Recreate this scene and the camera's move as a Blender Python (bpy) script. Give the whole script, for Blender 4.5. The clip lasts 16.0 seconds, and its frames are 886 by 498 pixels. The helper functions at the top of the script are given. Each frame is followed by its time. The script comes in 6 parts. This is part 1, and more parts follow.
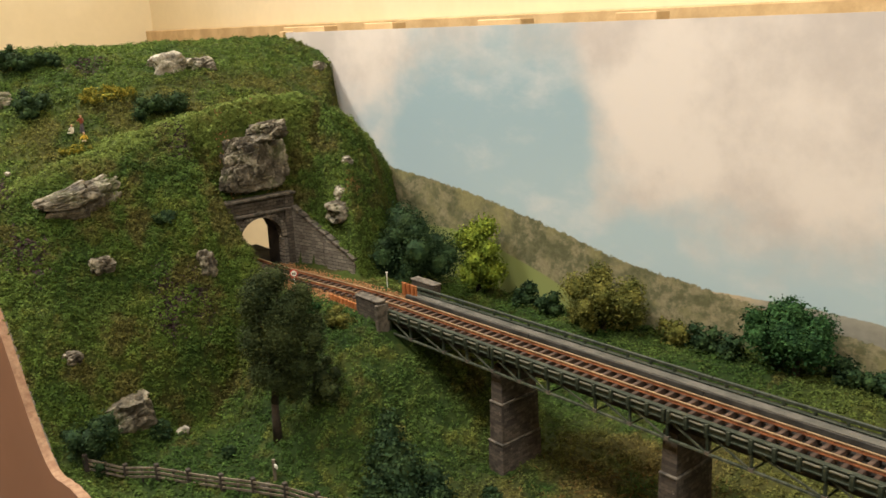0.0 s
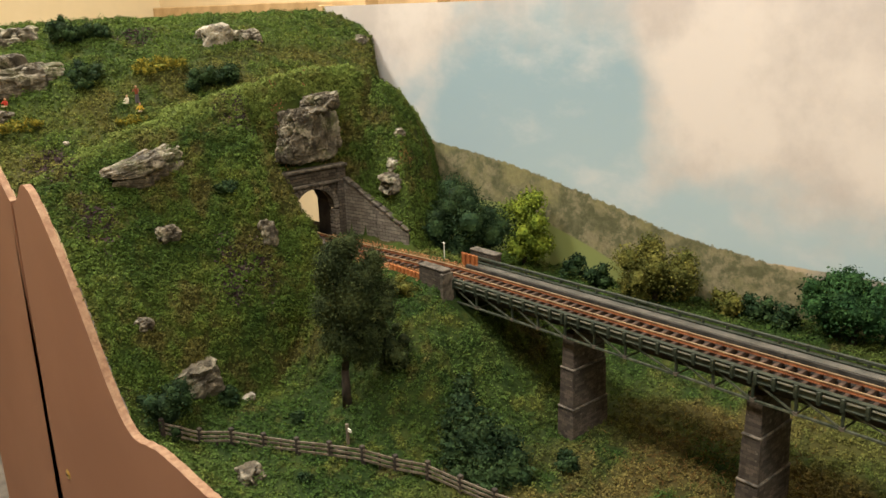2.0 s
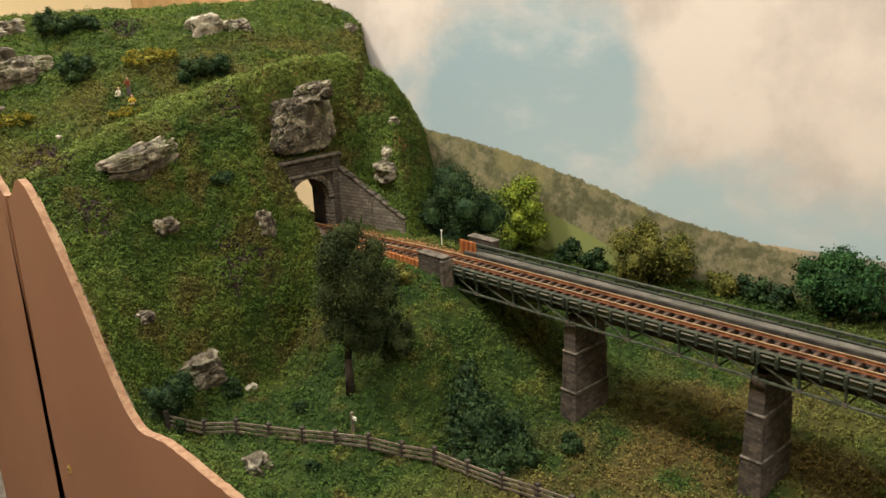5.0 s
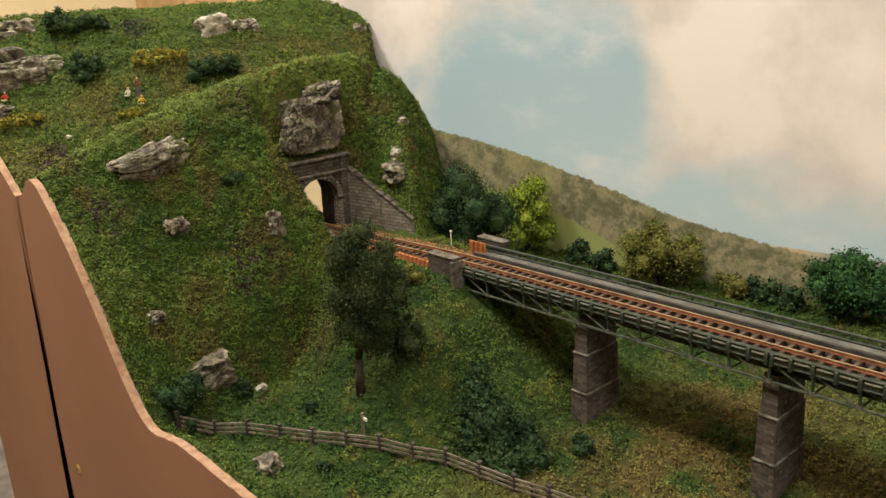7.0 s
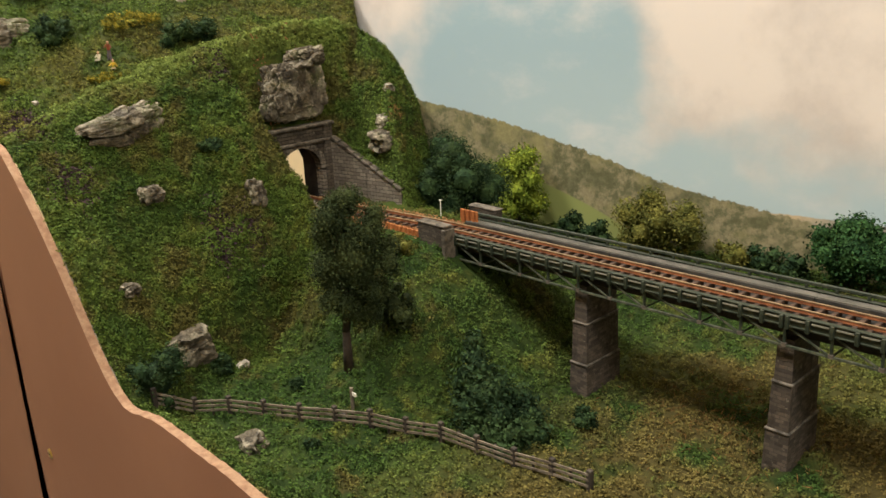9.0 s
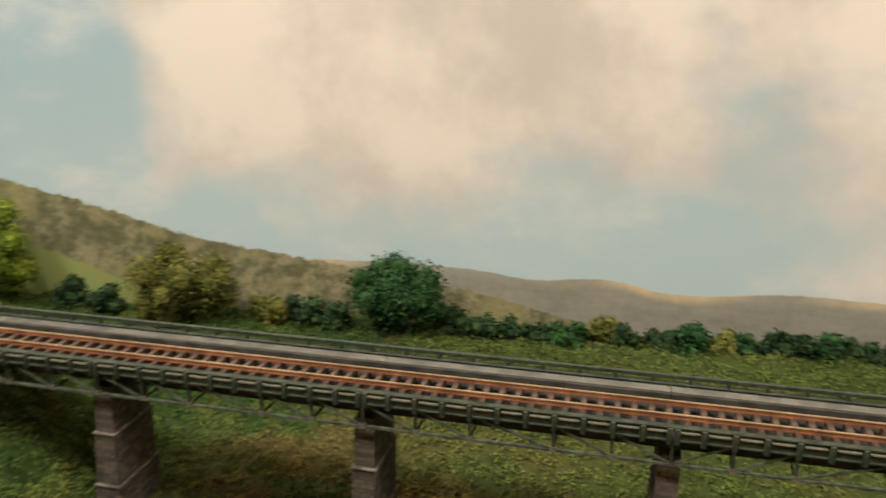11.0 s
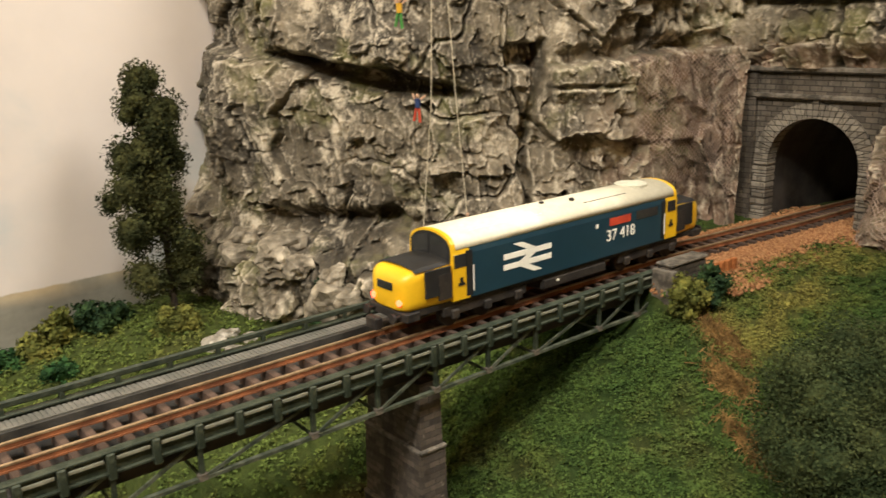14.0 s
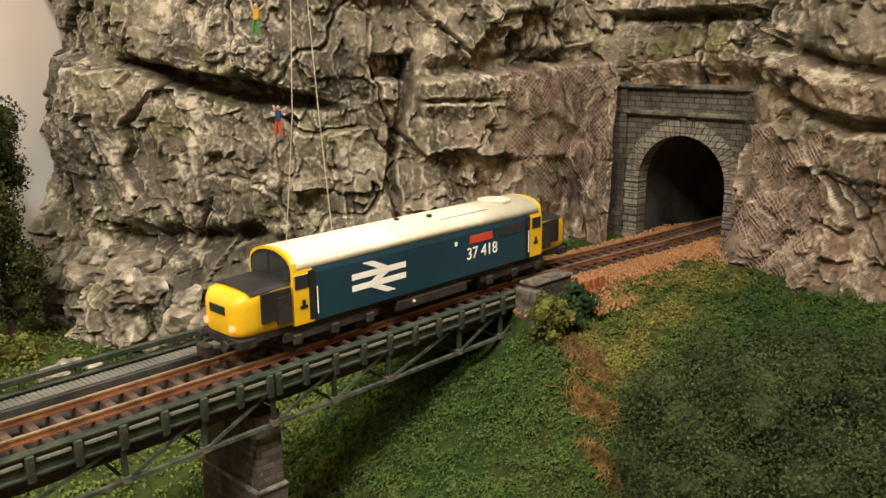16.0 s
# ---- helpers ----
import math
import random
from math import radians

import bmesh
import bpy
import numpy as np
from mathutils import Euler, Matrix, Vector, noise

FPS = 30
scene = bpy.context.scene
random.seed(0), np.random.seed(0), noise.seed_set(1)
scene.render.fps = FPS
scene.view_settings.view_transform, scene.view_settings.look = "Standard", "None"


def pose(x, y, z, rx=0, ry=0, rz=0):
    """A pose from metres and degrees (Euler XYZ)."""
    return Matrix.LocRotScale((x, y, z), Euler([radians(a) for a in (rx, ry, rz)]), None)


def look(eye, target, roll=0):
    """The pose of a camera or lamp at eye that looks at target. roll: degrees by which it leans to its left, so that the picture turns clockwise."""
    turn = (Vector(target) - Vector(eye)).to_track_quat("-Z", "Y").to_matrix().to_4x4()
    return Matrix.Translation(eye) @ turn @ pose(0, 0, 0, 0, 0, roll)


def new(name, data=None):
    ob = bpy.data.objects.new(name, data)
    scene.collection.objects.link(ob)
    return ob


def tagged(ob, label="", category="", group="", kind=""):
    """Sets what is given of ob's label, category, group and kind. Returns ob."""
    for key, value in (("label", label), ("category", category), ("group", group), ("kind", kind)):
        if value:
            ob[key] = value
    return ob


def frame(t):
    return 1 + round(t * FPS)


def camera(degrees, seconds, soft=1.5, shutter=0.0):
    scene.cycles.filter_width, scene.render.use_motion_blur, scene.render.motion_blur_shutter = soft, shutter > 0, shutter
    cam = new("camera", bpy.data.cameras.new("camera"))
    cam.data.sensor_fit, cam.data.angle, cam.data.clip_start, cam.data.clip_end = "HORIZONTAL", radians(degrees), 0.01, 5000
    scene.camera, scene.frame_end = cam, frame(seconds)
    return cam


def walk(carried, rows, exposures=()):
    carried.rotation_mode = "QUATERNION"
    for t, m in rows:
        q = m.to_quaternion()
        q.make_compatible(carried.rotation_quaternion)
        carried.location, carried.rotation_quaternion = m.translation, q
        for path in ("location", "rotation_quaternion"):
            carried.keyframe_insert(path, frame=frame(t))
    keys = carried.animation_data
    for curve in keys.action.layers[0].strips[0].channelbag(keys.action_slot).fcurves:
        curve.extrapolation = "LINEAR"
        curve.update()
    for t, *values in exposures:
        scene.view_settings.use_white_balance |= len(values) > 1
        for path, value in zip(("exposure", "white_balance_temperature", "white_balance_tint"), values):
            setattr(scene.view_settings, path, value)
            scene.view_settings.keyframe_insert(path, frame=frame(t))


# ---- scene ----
# t, eye x y z, yaw, pitch, roll
PATH = [
    (0, 0.2800, -0.2768, 0.1512, 50.09, -15.16, -2.48),
    (0.5, 0.2671, -0.2952, 0.1500, 50.14, -15.48, -2.02),
    (1, 0.2628, -0.3062, 0.1463, 50.10, -15.51, -2.26),
    (1.5, 0.2638, -0.3042, 0.1473, 49.78, -15.87, -2.30),
    (2, 0.2589, -0.3122, 0.1472, 49.60, -16.37, -2.13),
    (2.5, 0.2558, -0.3181, 0.1479, 49.04, -16.83, -2.47),
    (3, 0.2582, -0.3187, 0.1473, 48.30, -17.06, -2.52),
    (3.5, 0.2559, -0.3196, 0.1481, 48.19, -17.16, -2.59),
    (4, 0.2563, -0.3196, 0.1477, 48.32, -17.21, -2.86),
    (6.5, 0.2494, -0.3238, 0.1487, 48.40, -17.31, -2.77),
    (7, 0.2505, -0.3240, 0.1491, 48.50, -17.31, -2.76),
    (7.5, 0.2481, -0.3255, 0.1509, 48.40, -17.60, -2.62),
    (8, 0.2494, -0.3244, 0.1475, 48.54, -17.34, -2.76),
    (10.5, 0.1954, -0.2813, 0.1110, 29.41, -18.75, 1.45),
    (11, 0.1808, -0.2596, 0.1246, 12.42, -16.42, 1.61),
    (11.2, 0.1625, -0.2480, 0.1193, 4.26, -16.98, 2.01),
    (11.5, 0.1532, -0.2121, 0.1140, -12.25, -16.77, 3.52),
    (11.8, 0.1886, -0.1831, 0.1159, -18.64, -16.61, 1.60),
    (12, 0.2065, -0.1748, 0.1044, -19.56, -16.78, -1.28),
    (12.5, 0.2301, -0.1694, 0.0966, -26.35, -16.26, -1.56),
    (13, 0.2445, -0.1707, 0.0907, -31.57, -15.69, -1.34),
    (13.5, 0.2630, -0.1695, 0.0831, -35.79, -15.11, -0.98),
    (13.7, 0.2702, -0.1695, 0.0831, -37.66, -15.51, 0.01),
    (14, 0.2766, -0.1736, 0.0810, -39.15, -14.57, -1.25),
    (14.5, 0.2896, -0.1768, 0.0801, -41.85, -14.02, -0.89),
    (15, 0.2933, -0.1747, 0.0772, -43.64, -13.67, -0.47),
    (15.5, 0.2979, -0.1762, 0.0788, -45.01, -13.40, -0.09),
    (16, 0.2978, -0.1729, 0.0768, -45.71, -13.28, -0.04),
]


def eye(x, y, z, yaw, pitch, roll):
    return pose(x, y, z, 90 + pitch, 0, yaw) @ pose(0, 0, 0, 0, 0, roll)


cam = camera(55.3, 16.0, soft=1.5, shutter=0.3)
walk(cam, [(t, eye(*r)) for t, *r in PATH], [(0, -0.13), (1.5, -0.08), (8.2, -0.08), (10.5, -0.06), (12, -0.14), (12.5, 0.04), (13, -0.12), (13.5, -0.11), (14, 0.08), (14.5, 0.12), (15, 0.08), (16, 0.1)])

# ---- world and light ----
world = bpy.data.worlds.new("world")
scene.world = world
world.use_nodes = True
world.node_tree.nodes["Background"].inputs[0].default_value = (1.0, 0.85, 0.66, 1)
world.node_tree.nodes["Background"].inputs[1].default_value = 0.05


def area_lamp(name, at, aim, size, watts, colour):
    data = bpy.data.lights.new(name, "AREA")
    data.shape, data.size, data.energy, data.color = "DISK", size, watts, colour
    ob = new(name, data)
    ob.matrix_world = look(at, aim)
    return ob


LAMPLIGHT = (1.0, 0.935, 0.83)
# unseen front lamp, added to brighten the hill and front boards
area_lamp("ceiling_lamp", (0.06, -0.46, 1.02), (0.12, 0.0, 0.0), 0.20, 9.6, LAMPLIGHT)
# unseen pair, placed left and right from the tree shadows
area_lamp("ceiling_lamp", (-0.50, -0.36, 0.90), (-0.2, 0.0, 0.0), 0.20, 12.8, LAMPLIGHT)
area_lamp("ceiling_lamp", (0.76, -0.26, 0.68), (0.50, 0.0, 0.0), 0.30, 5.6, LAMPLIGHT)
# unseen lamp, added to brighten the room wall
area_lamp("ceiling_lamp", (-1.05, 0.0, 1.30), (-0.9, 0.3, 0.0), 0.4, 21.0, LAMPLIGHT)


# ---- materials ----
class Nodes:
    """A node material under construction."""

    def __init__(self, name):
        self.material = bpy.data.materials.new(name)
        self.material.use_nodes = True
        self.tree = self.material.node_tree
        self.surface = self.tree.nodes["Principled BSDF"]

    def add(self, kind, *links, **settings):
        node = self.tree.nodes.new(kind)
        for key, value in settings.items():
            setattr(node, key, value)
        for slot, source in links:
            self.set(node, slot, source)
        return node

    def set(self, node, slot, source):
        if hasattr(source, "is_output"):
            self.tree.links.new(source, node.inputs[slot])
        elif isinstance(source, (tuple, list)) and len(source) == 3 and node.inputs[slot].type == "RGBA":
            node.inputs[slot].default_value = (*source, 1)
        else:
            node.inputs[slot].default_value = source

    def where(self):
        return self.add("ShaderNodeTexCoord").outputs["Object"]

    def noise(self, scale, detail=4.0, rough=0.6, vector=None, stretch=None):
        vector = vector or self.where()
        if stretch:
            vector = self.add("ShaderNodeMapping", ("Vector", vector), ("Scale", stretch)).outputs[0]
        return self.add("ShaderNodeTexNoise", ("Vector", vector), ("Scale", scale), ("Detail", detail), ("Roughness", rough)).outputs["Fac"]

    def ramp(self, fac, low, high):
        return self.add("ShaderNodeMapRange", ("Value", fac), ("From Min", low), ("From Max", high), interpolation_type="SMOOTHSTEP").outputs[0]

    def math(self, op, a, b=0.0):
        return self.add("ShaderNodeMath", (0, a), (1, b), operation=op).outputs[0]

    def mix(self, fac, a, b, how="MIX"):
        node = self.add("ShaderNodeMix", data_type="RGBA", blend_type=how)
        for slot, value in ((0, fac), (6, a), (7, b)):
            self.set(node, slot, value)
        return node.outputs[2]

    def island(self):
        return self.add("ShaderNodeNewGeometry").outputs["Random Per Island"]

    def each(self):
        return self.add("ShaderNodeObjectInfo").outputs["Random"]

    def tone(self, colour, fac, low, high):
        value = self.add("ShaderNodeMapRange", ("Value", fac), ("To Min", low), ("To Max", high)).outputs[0]
        return self.add("ShaderNodeHueSaturation", ("Value", value), ("Color", colour)).outputs[0]

    def bump(self, height, strength, distance):
        node = self.add("ShaderNodeBump", ("Height", height), ("Strength", strength), ("Distance", distance))
        self.set(self.surface, "Normal", node.outputs[0])

    def done(self, colour, rough=0.7, metal=0.0, specular=0.3):
        for slot, value in (("Base Color", colour), ("Roughness", rough), ("Metallic", metal), ("Specular IOR Level", specular)):
            self.set(self.surface, slot, value)
        return self.material


def worn(name, dark, light, patch, grain, rough=0.7, metal=0.0, relief=0.0003, spread=0.15, specular=0.3):
    """A painted or natural surface in two tones, with patches and grain at the given scales per metre."""
    n = Nodes(name)
    big, fine = n.noise(patch, 5), n.noise(grain, 3)
    c = n.mix(n.ramp(big, 0.35, 0.65), dark, light)
    c = n.tone(c, fine, 1 - 2 * spread, 1 + 2 * spread)
    n.bump(n.math("ADD", fine, big), 0.6, relief)
    return n.done(c, rough, metal, specular)


def foliage(name, dark, light, patch=90, spread=0.35, rough=0.85):
    """Flocked leaves: each leaf has its own tone over patches of two greens."""
    n = Nodes(name)
    c = n.mix(n.ramp(n.noise(patch, 3), 0.38, 0.62), dark, light)
    c = n.tone(c, n.island(), 1 - spread, 1 + spread)
    c = n.tone(c, n.noise(1500, 2), 0.7, 1.3)
    return n.done(c, rough, 0, 0.15)


def meadow(name, gain):
    """Flocked grass: greens with straw and earth patches; leaves vary one by one."""
    n = Nodes(name)
    p = n.where()
    big, mid, fine = n.noise(14, 4), n.noise(55, 4), n.noise(1300, 3)
    c = n.mix(n.ramp(big, 0.4, 0.62), (0.027, 0.052, 0.011), (0.056, 0.086, 0.019))
    c = n.mix(n.math("MULTIPLY", n.ramp(mid, 0.50, 0.72), 0.7), c, (0.098, 0.100, 0.021))
    c = n.mix(n.math("MULTIPLY", n.ramp(n.noise(95, 4, 0.65), 0.50, 0.66), 0.6), c, (0.017, 0.038, 0.009))
    x = n.add("ShaderNodeSeparateXYZ", ("Vector", p)).outputs

    def zone(*ranges):
        """1 inside all of the given ranges of x, y and z, falling to 0 outside."""
        v = 1.0
        for axis, lo, hi in ranges:
            v = n.math("MULTIPLY", n.ramp(x[axis], lo, hi), v)
        return v

    def tint(where, scale, low, high, amount, colour):
        mask = n.math("MULTIPLY", where, n.ramp(n.noise(scale, 5, vector=p), low, high))
        return n.mix(n.math("MULTIPLY", mask, amount), c, colour)
    c = tint(zone((0, -0.03, 0.05), (2, -0.056, -0.064)), 26, 0.36, 0.56, 0.8, (0.105, 0.078, 0.026))
    c = tint(1.0, 40, 0.56, 0.68, 0.6, (0.078, 0.060, 0.02))
    c = tint(zone((1, 0.03, 0.06), (0, 0.05, 0.12)), 30, 0.2, 0.4, 0.6, (0.068, 0.082, 0.019))
    # right bank toned darker to counter the strong lamp light there
    c = tint(zone((0, 0.34, 0.40), (1, 0.03, 0.0)), 30, 0.2, 0.45, 0.55, (0.026, 0.046, 0.012))
    c = tint(zone((0, -0.11, -0.16)), 24, 0.3, 0.6, 0.5, (0.070, 0.104, 0.017))
    c = tint(zone((0, 0.484, 0.502), (1, -0.062, -0.046), (1, 0.0, -0.02)), 60, 0.35, 0.6, 0.8, (0.125, 0.110, 0.028))
    c = tint(zone((0, -0.262, -0.280), (0, -0.345, -0.310)), 30, 0.36, 0.6, 0.55, (0.098, 0.076, 0.022))
    # paler brow grass, with light grazing the crest put into its colour
    c = tint(zone((0, -0.230, -0.240), (0, -0.264, -0.254), (2, 0.045, 0.06)), 60, 0.2, 0.5, 0.75, (0.105, 0.135, 0.032))
    c = tint(zone((0, -0.12, -0.15), (0, -0.250, -0.235)), 33, 0.50, 0.63, 0.7, (0.072, 0.058, 0.019))
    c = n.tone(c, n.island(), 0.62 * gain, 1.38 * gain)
    c = n.tone(c, n.noise(320, 3, 0.6), 0.45, 1.55)
    c = n.tone(c, fine, 0.72, 1.28)
    n.bump(fine, 0.8, 0.0008)
    return n.done(c, 0.9, 0, 0.12)


def rock(name, dark, mid, light, lichen, rusty=0.0, k=1.0):
    """Cast rock: two washes, mossy and rusty stains, and a pale dry-brushed highlight painted onto the sharp edges."""
    n = Nodes(name)
    shifted = n.add("ShaderNodeVectorMath", (0, n.where()), (1, (0.31, 0.17, 0.43)), operation="ADD").outputs[0]
    big, fine = n.noise(15 * k, 5, 0.6, vector=shifted), n.noise(620, 5, 0.7)
    c = n.mix(n.ramp(big, 0.38, 0.62), dark, mid)
    c = n.mix(n.math("MULTIPLY", n.ramp(n.noise(38 * k, 6, 0.7, stretch=(1, 1, 0.45)), 0.48, 0.64), 0.75), c, tuple(0.5 * v for v in dark))
    c = n.mix(n.math("MULTIPLY", n.ramp(n.noise(27 * k, 5, 0.65), 0.50, 0.66), 0.8), c, lichen)
    at = n.add("ShaderNodeSeparateXYZ", ("Vector", n.where())).outputs
    stain = n.math("MULTIPLY", n.ramp(n.math("ADD", at[0], n.math("MULTIPLY", n.noise(30, 4), 0.08)), 0.575, 0.62), n.math("MULTIPLY", n.ramp(at[2], 0.078, 0.068), rusty))
    c = n.mix(n.math("MULTIPLY", stain, n.ramp(n.noise(60, 5), 0.36, 0.6)), c, (0.17, 0.105, 0.07))
    c = n.tone(c, n.noise(170, 5, 0.7), 0.5, 1.5)
    c = n.tone(c, fine, 0.55, 1.45)
    # pale edge highlights put into the colour where the mesh is pointed
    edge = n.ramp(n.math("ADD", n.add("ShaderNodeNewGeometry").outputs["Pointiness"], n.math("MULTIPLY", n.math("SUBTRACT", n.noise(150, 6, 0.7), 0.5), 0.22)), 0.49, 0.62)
    edge_highlight = n.math("MULTIPLY", edge, n.ramp(n.noise(22 * k, 4), 0.30, 0.58))
    c = n.mix(n.math("MULTIPLY", edge_highlight, 0.9), c, light)
    c = n.mix(n.math("MULTIPLY", n.ramp(n.noise(58 * k, 6, 0.74, stretch=(1, 1, 0.8)), 0.52, 0.66), 0.68), c, light)
    c = n.mix(n.math("MULTIPLY", n.ramp(n.noise(88 * k, 6, 0.7, stretch=(1, 1, 0.5)), 0.56, 0.68), 0.7), c, tuple(0.35 * v for v in dark))
    n.bump(n.math("ADD", n.noise(300, 6, 0.7), n.math("MULTIPLY", fine, 0.7)), 0.9, 0.0010)
    return n.done(c, 0.72, 0, 0.3)


def masonry(name, dark, light, mortar, wide, high):
    """Courses of small cast stones with sunk joints."""
    n = Nodes(name)
    p = n.where()
    s = n.add("ShaderNodeSeparateXYZ", ("Vector", p)).outputs
    run = n.math("ADD", s[0], s[1])
    v = n.add("ShaderNodeCombineXYZ", (0, run), (1, s[2])).outputs[0]
    b = n.add("ShaderNodeTexBrick", ("Vector", v), ("Color1", (*dark, 1)), ("Color2", (*light, 1)), ("Mortar", (*mortar, 1)), ("Scale", 1.0),
              ("Mortar Size", high * 0.09), ("Brick Width", wide), ("Row Height", high), ("Mortar Smooth", 0.4), ("Bias", 0.0))
    c = n.tone(b.outputs[0], n.noise(90, 5), 0.55, 1.5)
    c = n.mix(n.math("MULTIPLY", n.ramp(n.noise(330, 5, 0.7), 0.60, 0.70), 0.45), c, (0.30, 0.265, 0.21))
    c = n.mix(n.math("MULTIPLY", n.ramp(n.noise(110, 5, 0.65, stretch=(1, 1, 0.25)), 0.54, 0.66), 0.6), c, (0.022, 0.019, 0.015))
    c = n.tone(c, n.noise(900, 4), 0.7, 1.3)
    n.bump(n.math("SUBTRACT", n.math("MULTIPLY", n.noise(700, 4), 0.5), b.outputs["Fac"]), 0.8, 0.0006)
    return n.done(c, 0.85, 0, 0.2)


def sky_print(name):
    """The printed backscene: sky, clouds, a wooded hillside and far hills."""
    n = Nodes(name)
    p = n.where()
    s = n.add("ShaderNodeSeparateXYZ", ("Vector", p)).outputs
    along = n.math("ADD", s[0], 0.45)

    def line(points):
        node = n.add("ShaderNodeFloatCurve", ("Value", along))
        curve = node.mapping.curves[0]
        for i, (x, z) in enumerate(points):
            if i < 2:
                curve.points[i].location = (x + 0.45, (z + 0.06) / 0.24)
            else:
                curve.points.new(x + 0.45, (z + 0.06) / 0.24)
        node.mapping.update()
        return n.math("SUBTRACT", n.math("MULTIPLY", node.outputs[0], 0.24), 0.06)

    blue = n.mix(n.ramp(s[2], -0.02, 0.12), (0.40, 0.50, 0.53), (0.285, 0.395, 0.45))
    billow = n.math("ADD", n.noise(7.5, 7, 0.55, stretch=(0.8, 1, 1.2)), n.math("MULTIPLY", n.noise(24, 6, 0.6), 0.22))
    base = line([(-0.45, 0.10), (-0.36, 0.055), (-0.29, 0.075), (-0.22, 0.15), (-0.12, 0.165), (-0.07, 0.065), (0.02, 0.035), (0.14, 0.045), (0.25, 0.03), (0.34, 0.015), (0.40, -0.02), (0.53, -0.05)])
    lift = n.math("ADD", n.math("SUBTRACT", s[2], base), n.math("MULTIPLY", n.math("SUBTRACT", billow, 0.61), 0.36))
    cloud = n.mix(n.ramp(n.noise(11, 6, 0.6), 0.36, 0.62), (0.485, 0.44, 0.41), (0.655, 0.597, 0.547))
    cloud = n.mix(n.math("MULTIPLY", n.ramp(s[0], 0.22, 0.40), 0.75), cloud, (0.72, 0.645, 0.592))
    wisp = n.math("MULTIPLY", n.ramp(n.noise(16, 7, 0.62, stretch=(0.7, 1, 1.3)), 0.48, 0.78), 0.6)
    c = n.mix(wisp, blue, (0.66, 0.63, 0.60))
    c = n.mix(n.ramp(lift, -0.05, 0.055), c, cloud)
    rough_edge = n.math("MULTIPLY", n.math("SUBTRACT", n.noise(210, 5), 0.5), 0.0075)
    far = line([(-0.45, -0.03), (-0.06, -0.02), (-0.01, -0.016), (0.03, -0.015), (0.07, -0.0145), (0.106, -0.016), (0.136, -0.0195), (0.172, -0.017), (0.211, -0.023), (0.27, -0.0195), (0.318, -0.021), (0.376, -0.0215), (0.53, -0.02)])
    gap = n.math("SUBTRACT", far, s[2])
    rim = n.mix(n.ramp(n.noise(10, 3), 0.46, 0.6), (0.27, 0.255, 0.20), (0.52, 0.41, 0.26))
    folds = n.noise(48, 6, 0.65, stretch=(0.45, 1, 1.9))
    moor = n.mix(n.ramp(n.math("ADD", gap, n.math("MULTIPLY", folds, 0.008)), 0.004, 0.011), rim, (0.235, 0.225, 0.185))
    moor = n.tone(moor, folds, 0.6, 1.4)
    moor = n.tone(moor, n.noise(240, 4), 0.8, 1.2)
    c = n.mix(n.ramp(n.math("ADD", gap, n.math("MULTIPLY", rough_edge, 0.3)), -0.0004, 0.0006), c, moor)
    near = line([(-0.45, 0.075), (-0.36, 0.058), (-0.275, 0.039), (-0.22, 0.031), (-0.154, 0.019), (-0.10, 0.006), (-0.054, -0.006), (0.0, -0.014), (0.045, -0.020), (0.10, -0.028), (0.20, -0.048), (0.53, -0.06)])
    gap = n.math("SUBTRACT", n.math("ADD", near, rough_edge), s[2])
    wood = n.mix(n.ramp(n.noise(150, 5, 0.7), 0.40, 0.60), (0.115, 0.115, 0.06), (0.25, 0.22, 0.13))
    wood = n.mix(n.math("MULTIPLY", n.ramp(n.noise(45, 5, 0.6, stretch=(0.8, 1, 1.5)), 0.48, 0.6), 0.65), wood, (0.085, 0.09, 0.045))
    wood = n.mix(n.ramp(n.noise(28, 4), 0.45, 0.62), wood, (0.23, 0.21, 0.10))
    wood = n.tone(wood, n.noise(420, 4, 0.6), 0.6, 1.4)
    slope = line([(-0.45, -0.05), (-0.19, -0.006), (-0.15, -0.017), (-0.11, -0.030), (-0.075, -0.046), (-0.05, -0.06), (0.53, -0.06)])
    wood = n.mix(n.ramp(n.math("SUBTRACT", slope, s[2]), -0.001, 0.001), wood, (0.22, 0.25, 0.085))
    c = n.mix(n.ramp(gap, -0.0004, 0.0008), c, wood)
    return n.done(c, 0.55, 0, 0.3)


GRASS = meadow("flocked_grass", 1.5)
# ground under the tufts: shade in their gaps put into the colour
DARKENED_TURF = meadow("darkened_turf", 0.6)
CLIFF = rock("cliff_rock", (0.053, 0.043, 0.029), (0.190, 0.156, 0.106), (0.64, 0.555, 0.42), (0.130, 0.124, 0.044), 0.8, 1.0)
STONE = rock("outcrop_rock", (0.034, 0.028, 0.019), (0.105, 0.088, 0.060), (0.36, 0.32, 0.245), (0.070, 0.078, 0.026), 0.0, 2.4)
SKY = sky_print("backscene_print")
PIER = masonry("pier_stone", (0.042, 0.035, 0.029), (0.105, 0.085, 0.068), (0.055, 0.047, 0.039), 0.0036, 0.0017)
COPING = worn("coping_stone", (0.042, 0.036, 0.028), (0.14, 0.12, 0.095), 260, 1500, spread=0.25)
ABUTMENT = masonry("abutment_stone", (0.042, 0.035, 0.028), (0.088, 0.073, 0.058), (0.03, 0.026, 0.021), 0.0036, 0.0017)
WALLSTONE = masonry("wing_wall_stone", (0.115, 0.099, 0.08), (0.20, 0.175, 0.14), (0.045, 0.038, 0.03), 0.0062, 0.0024)
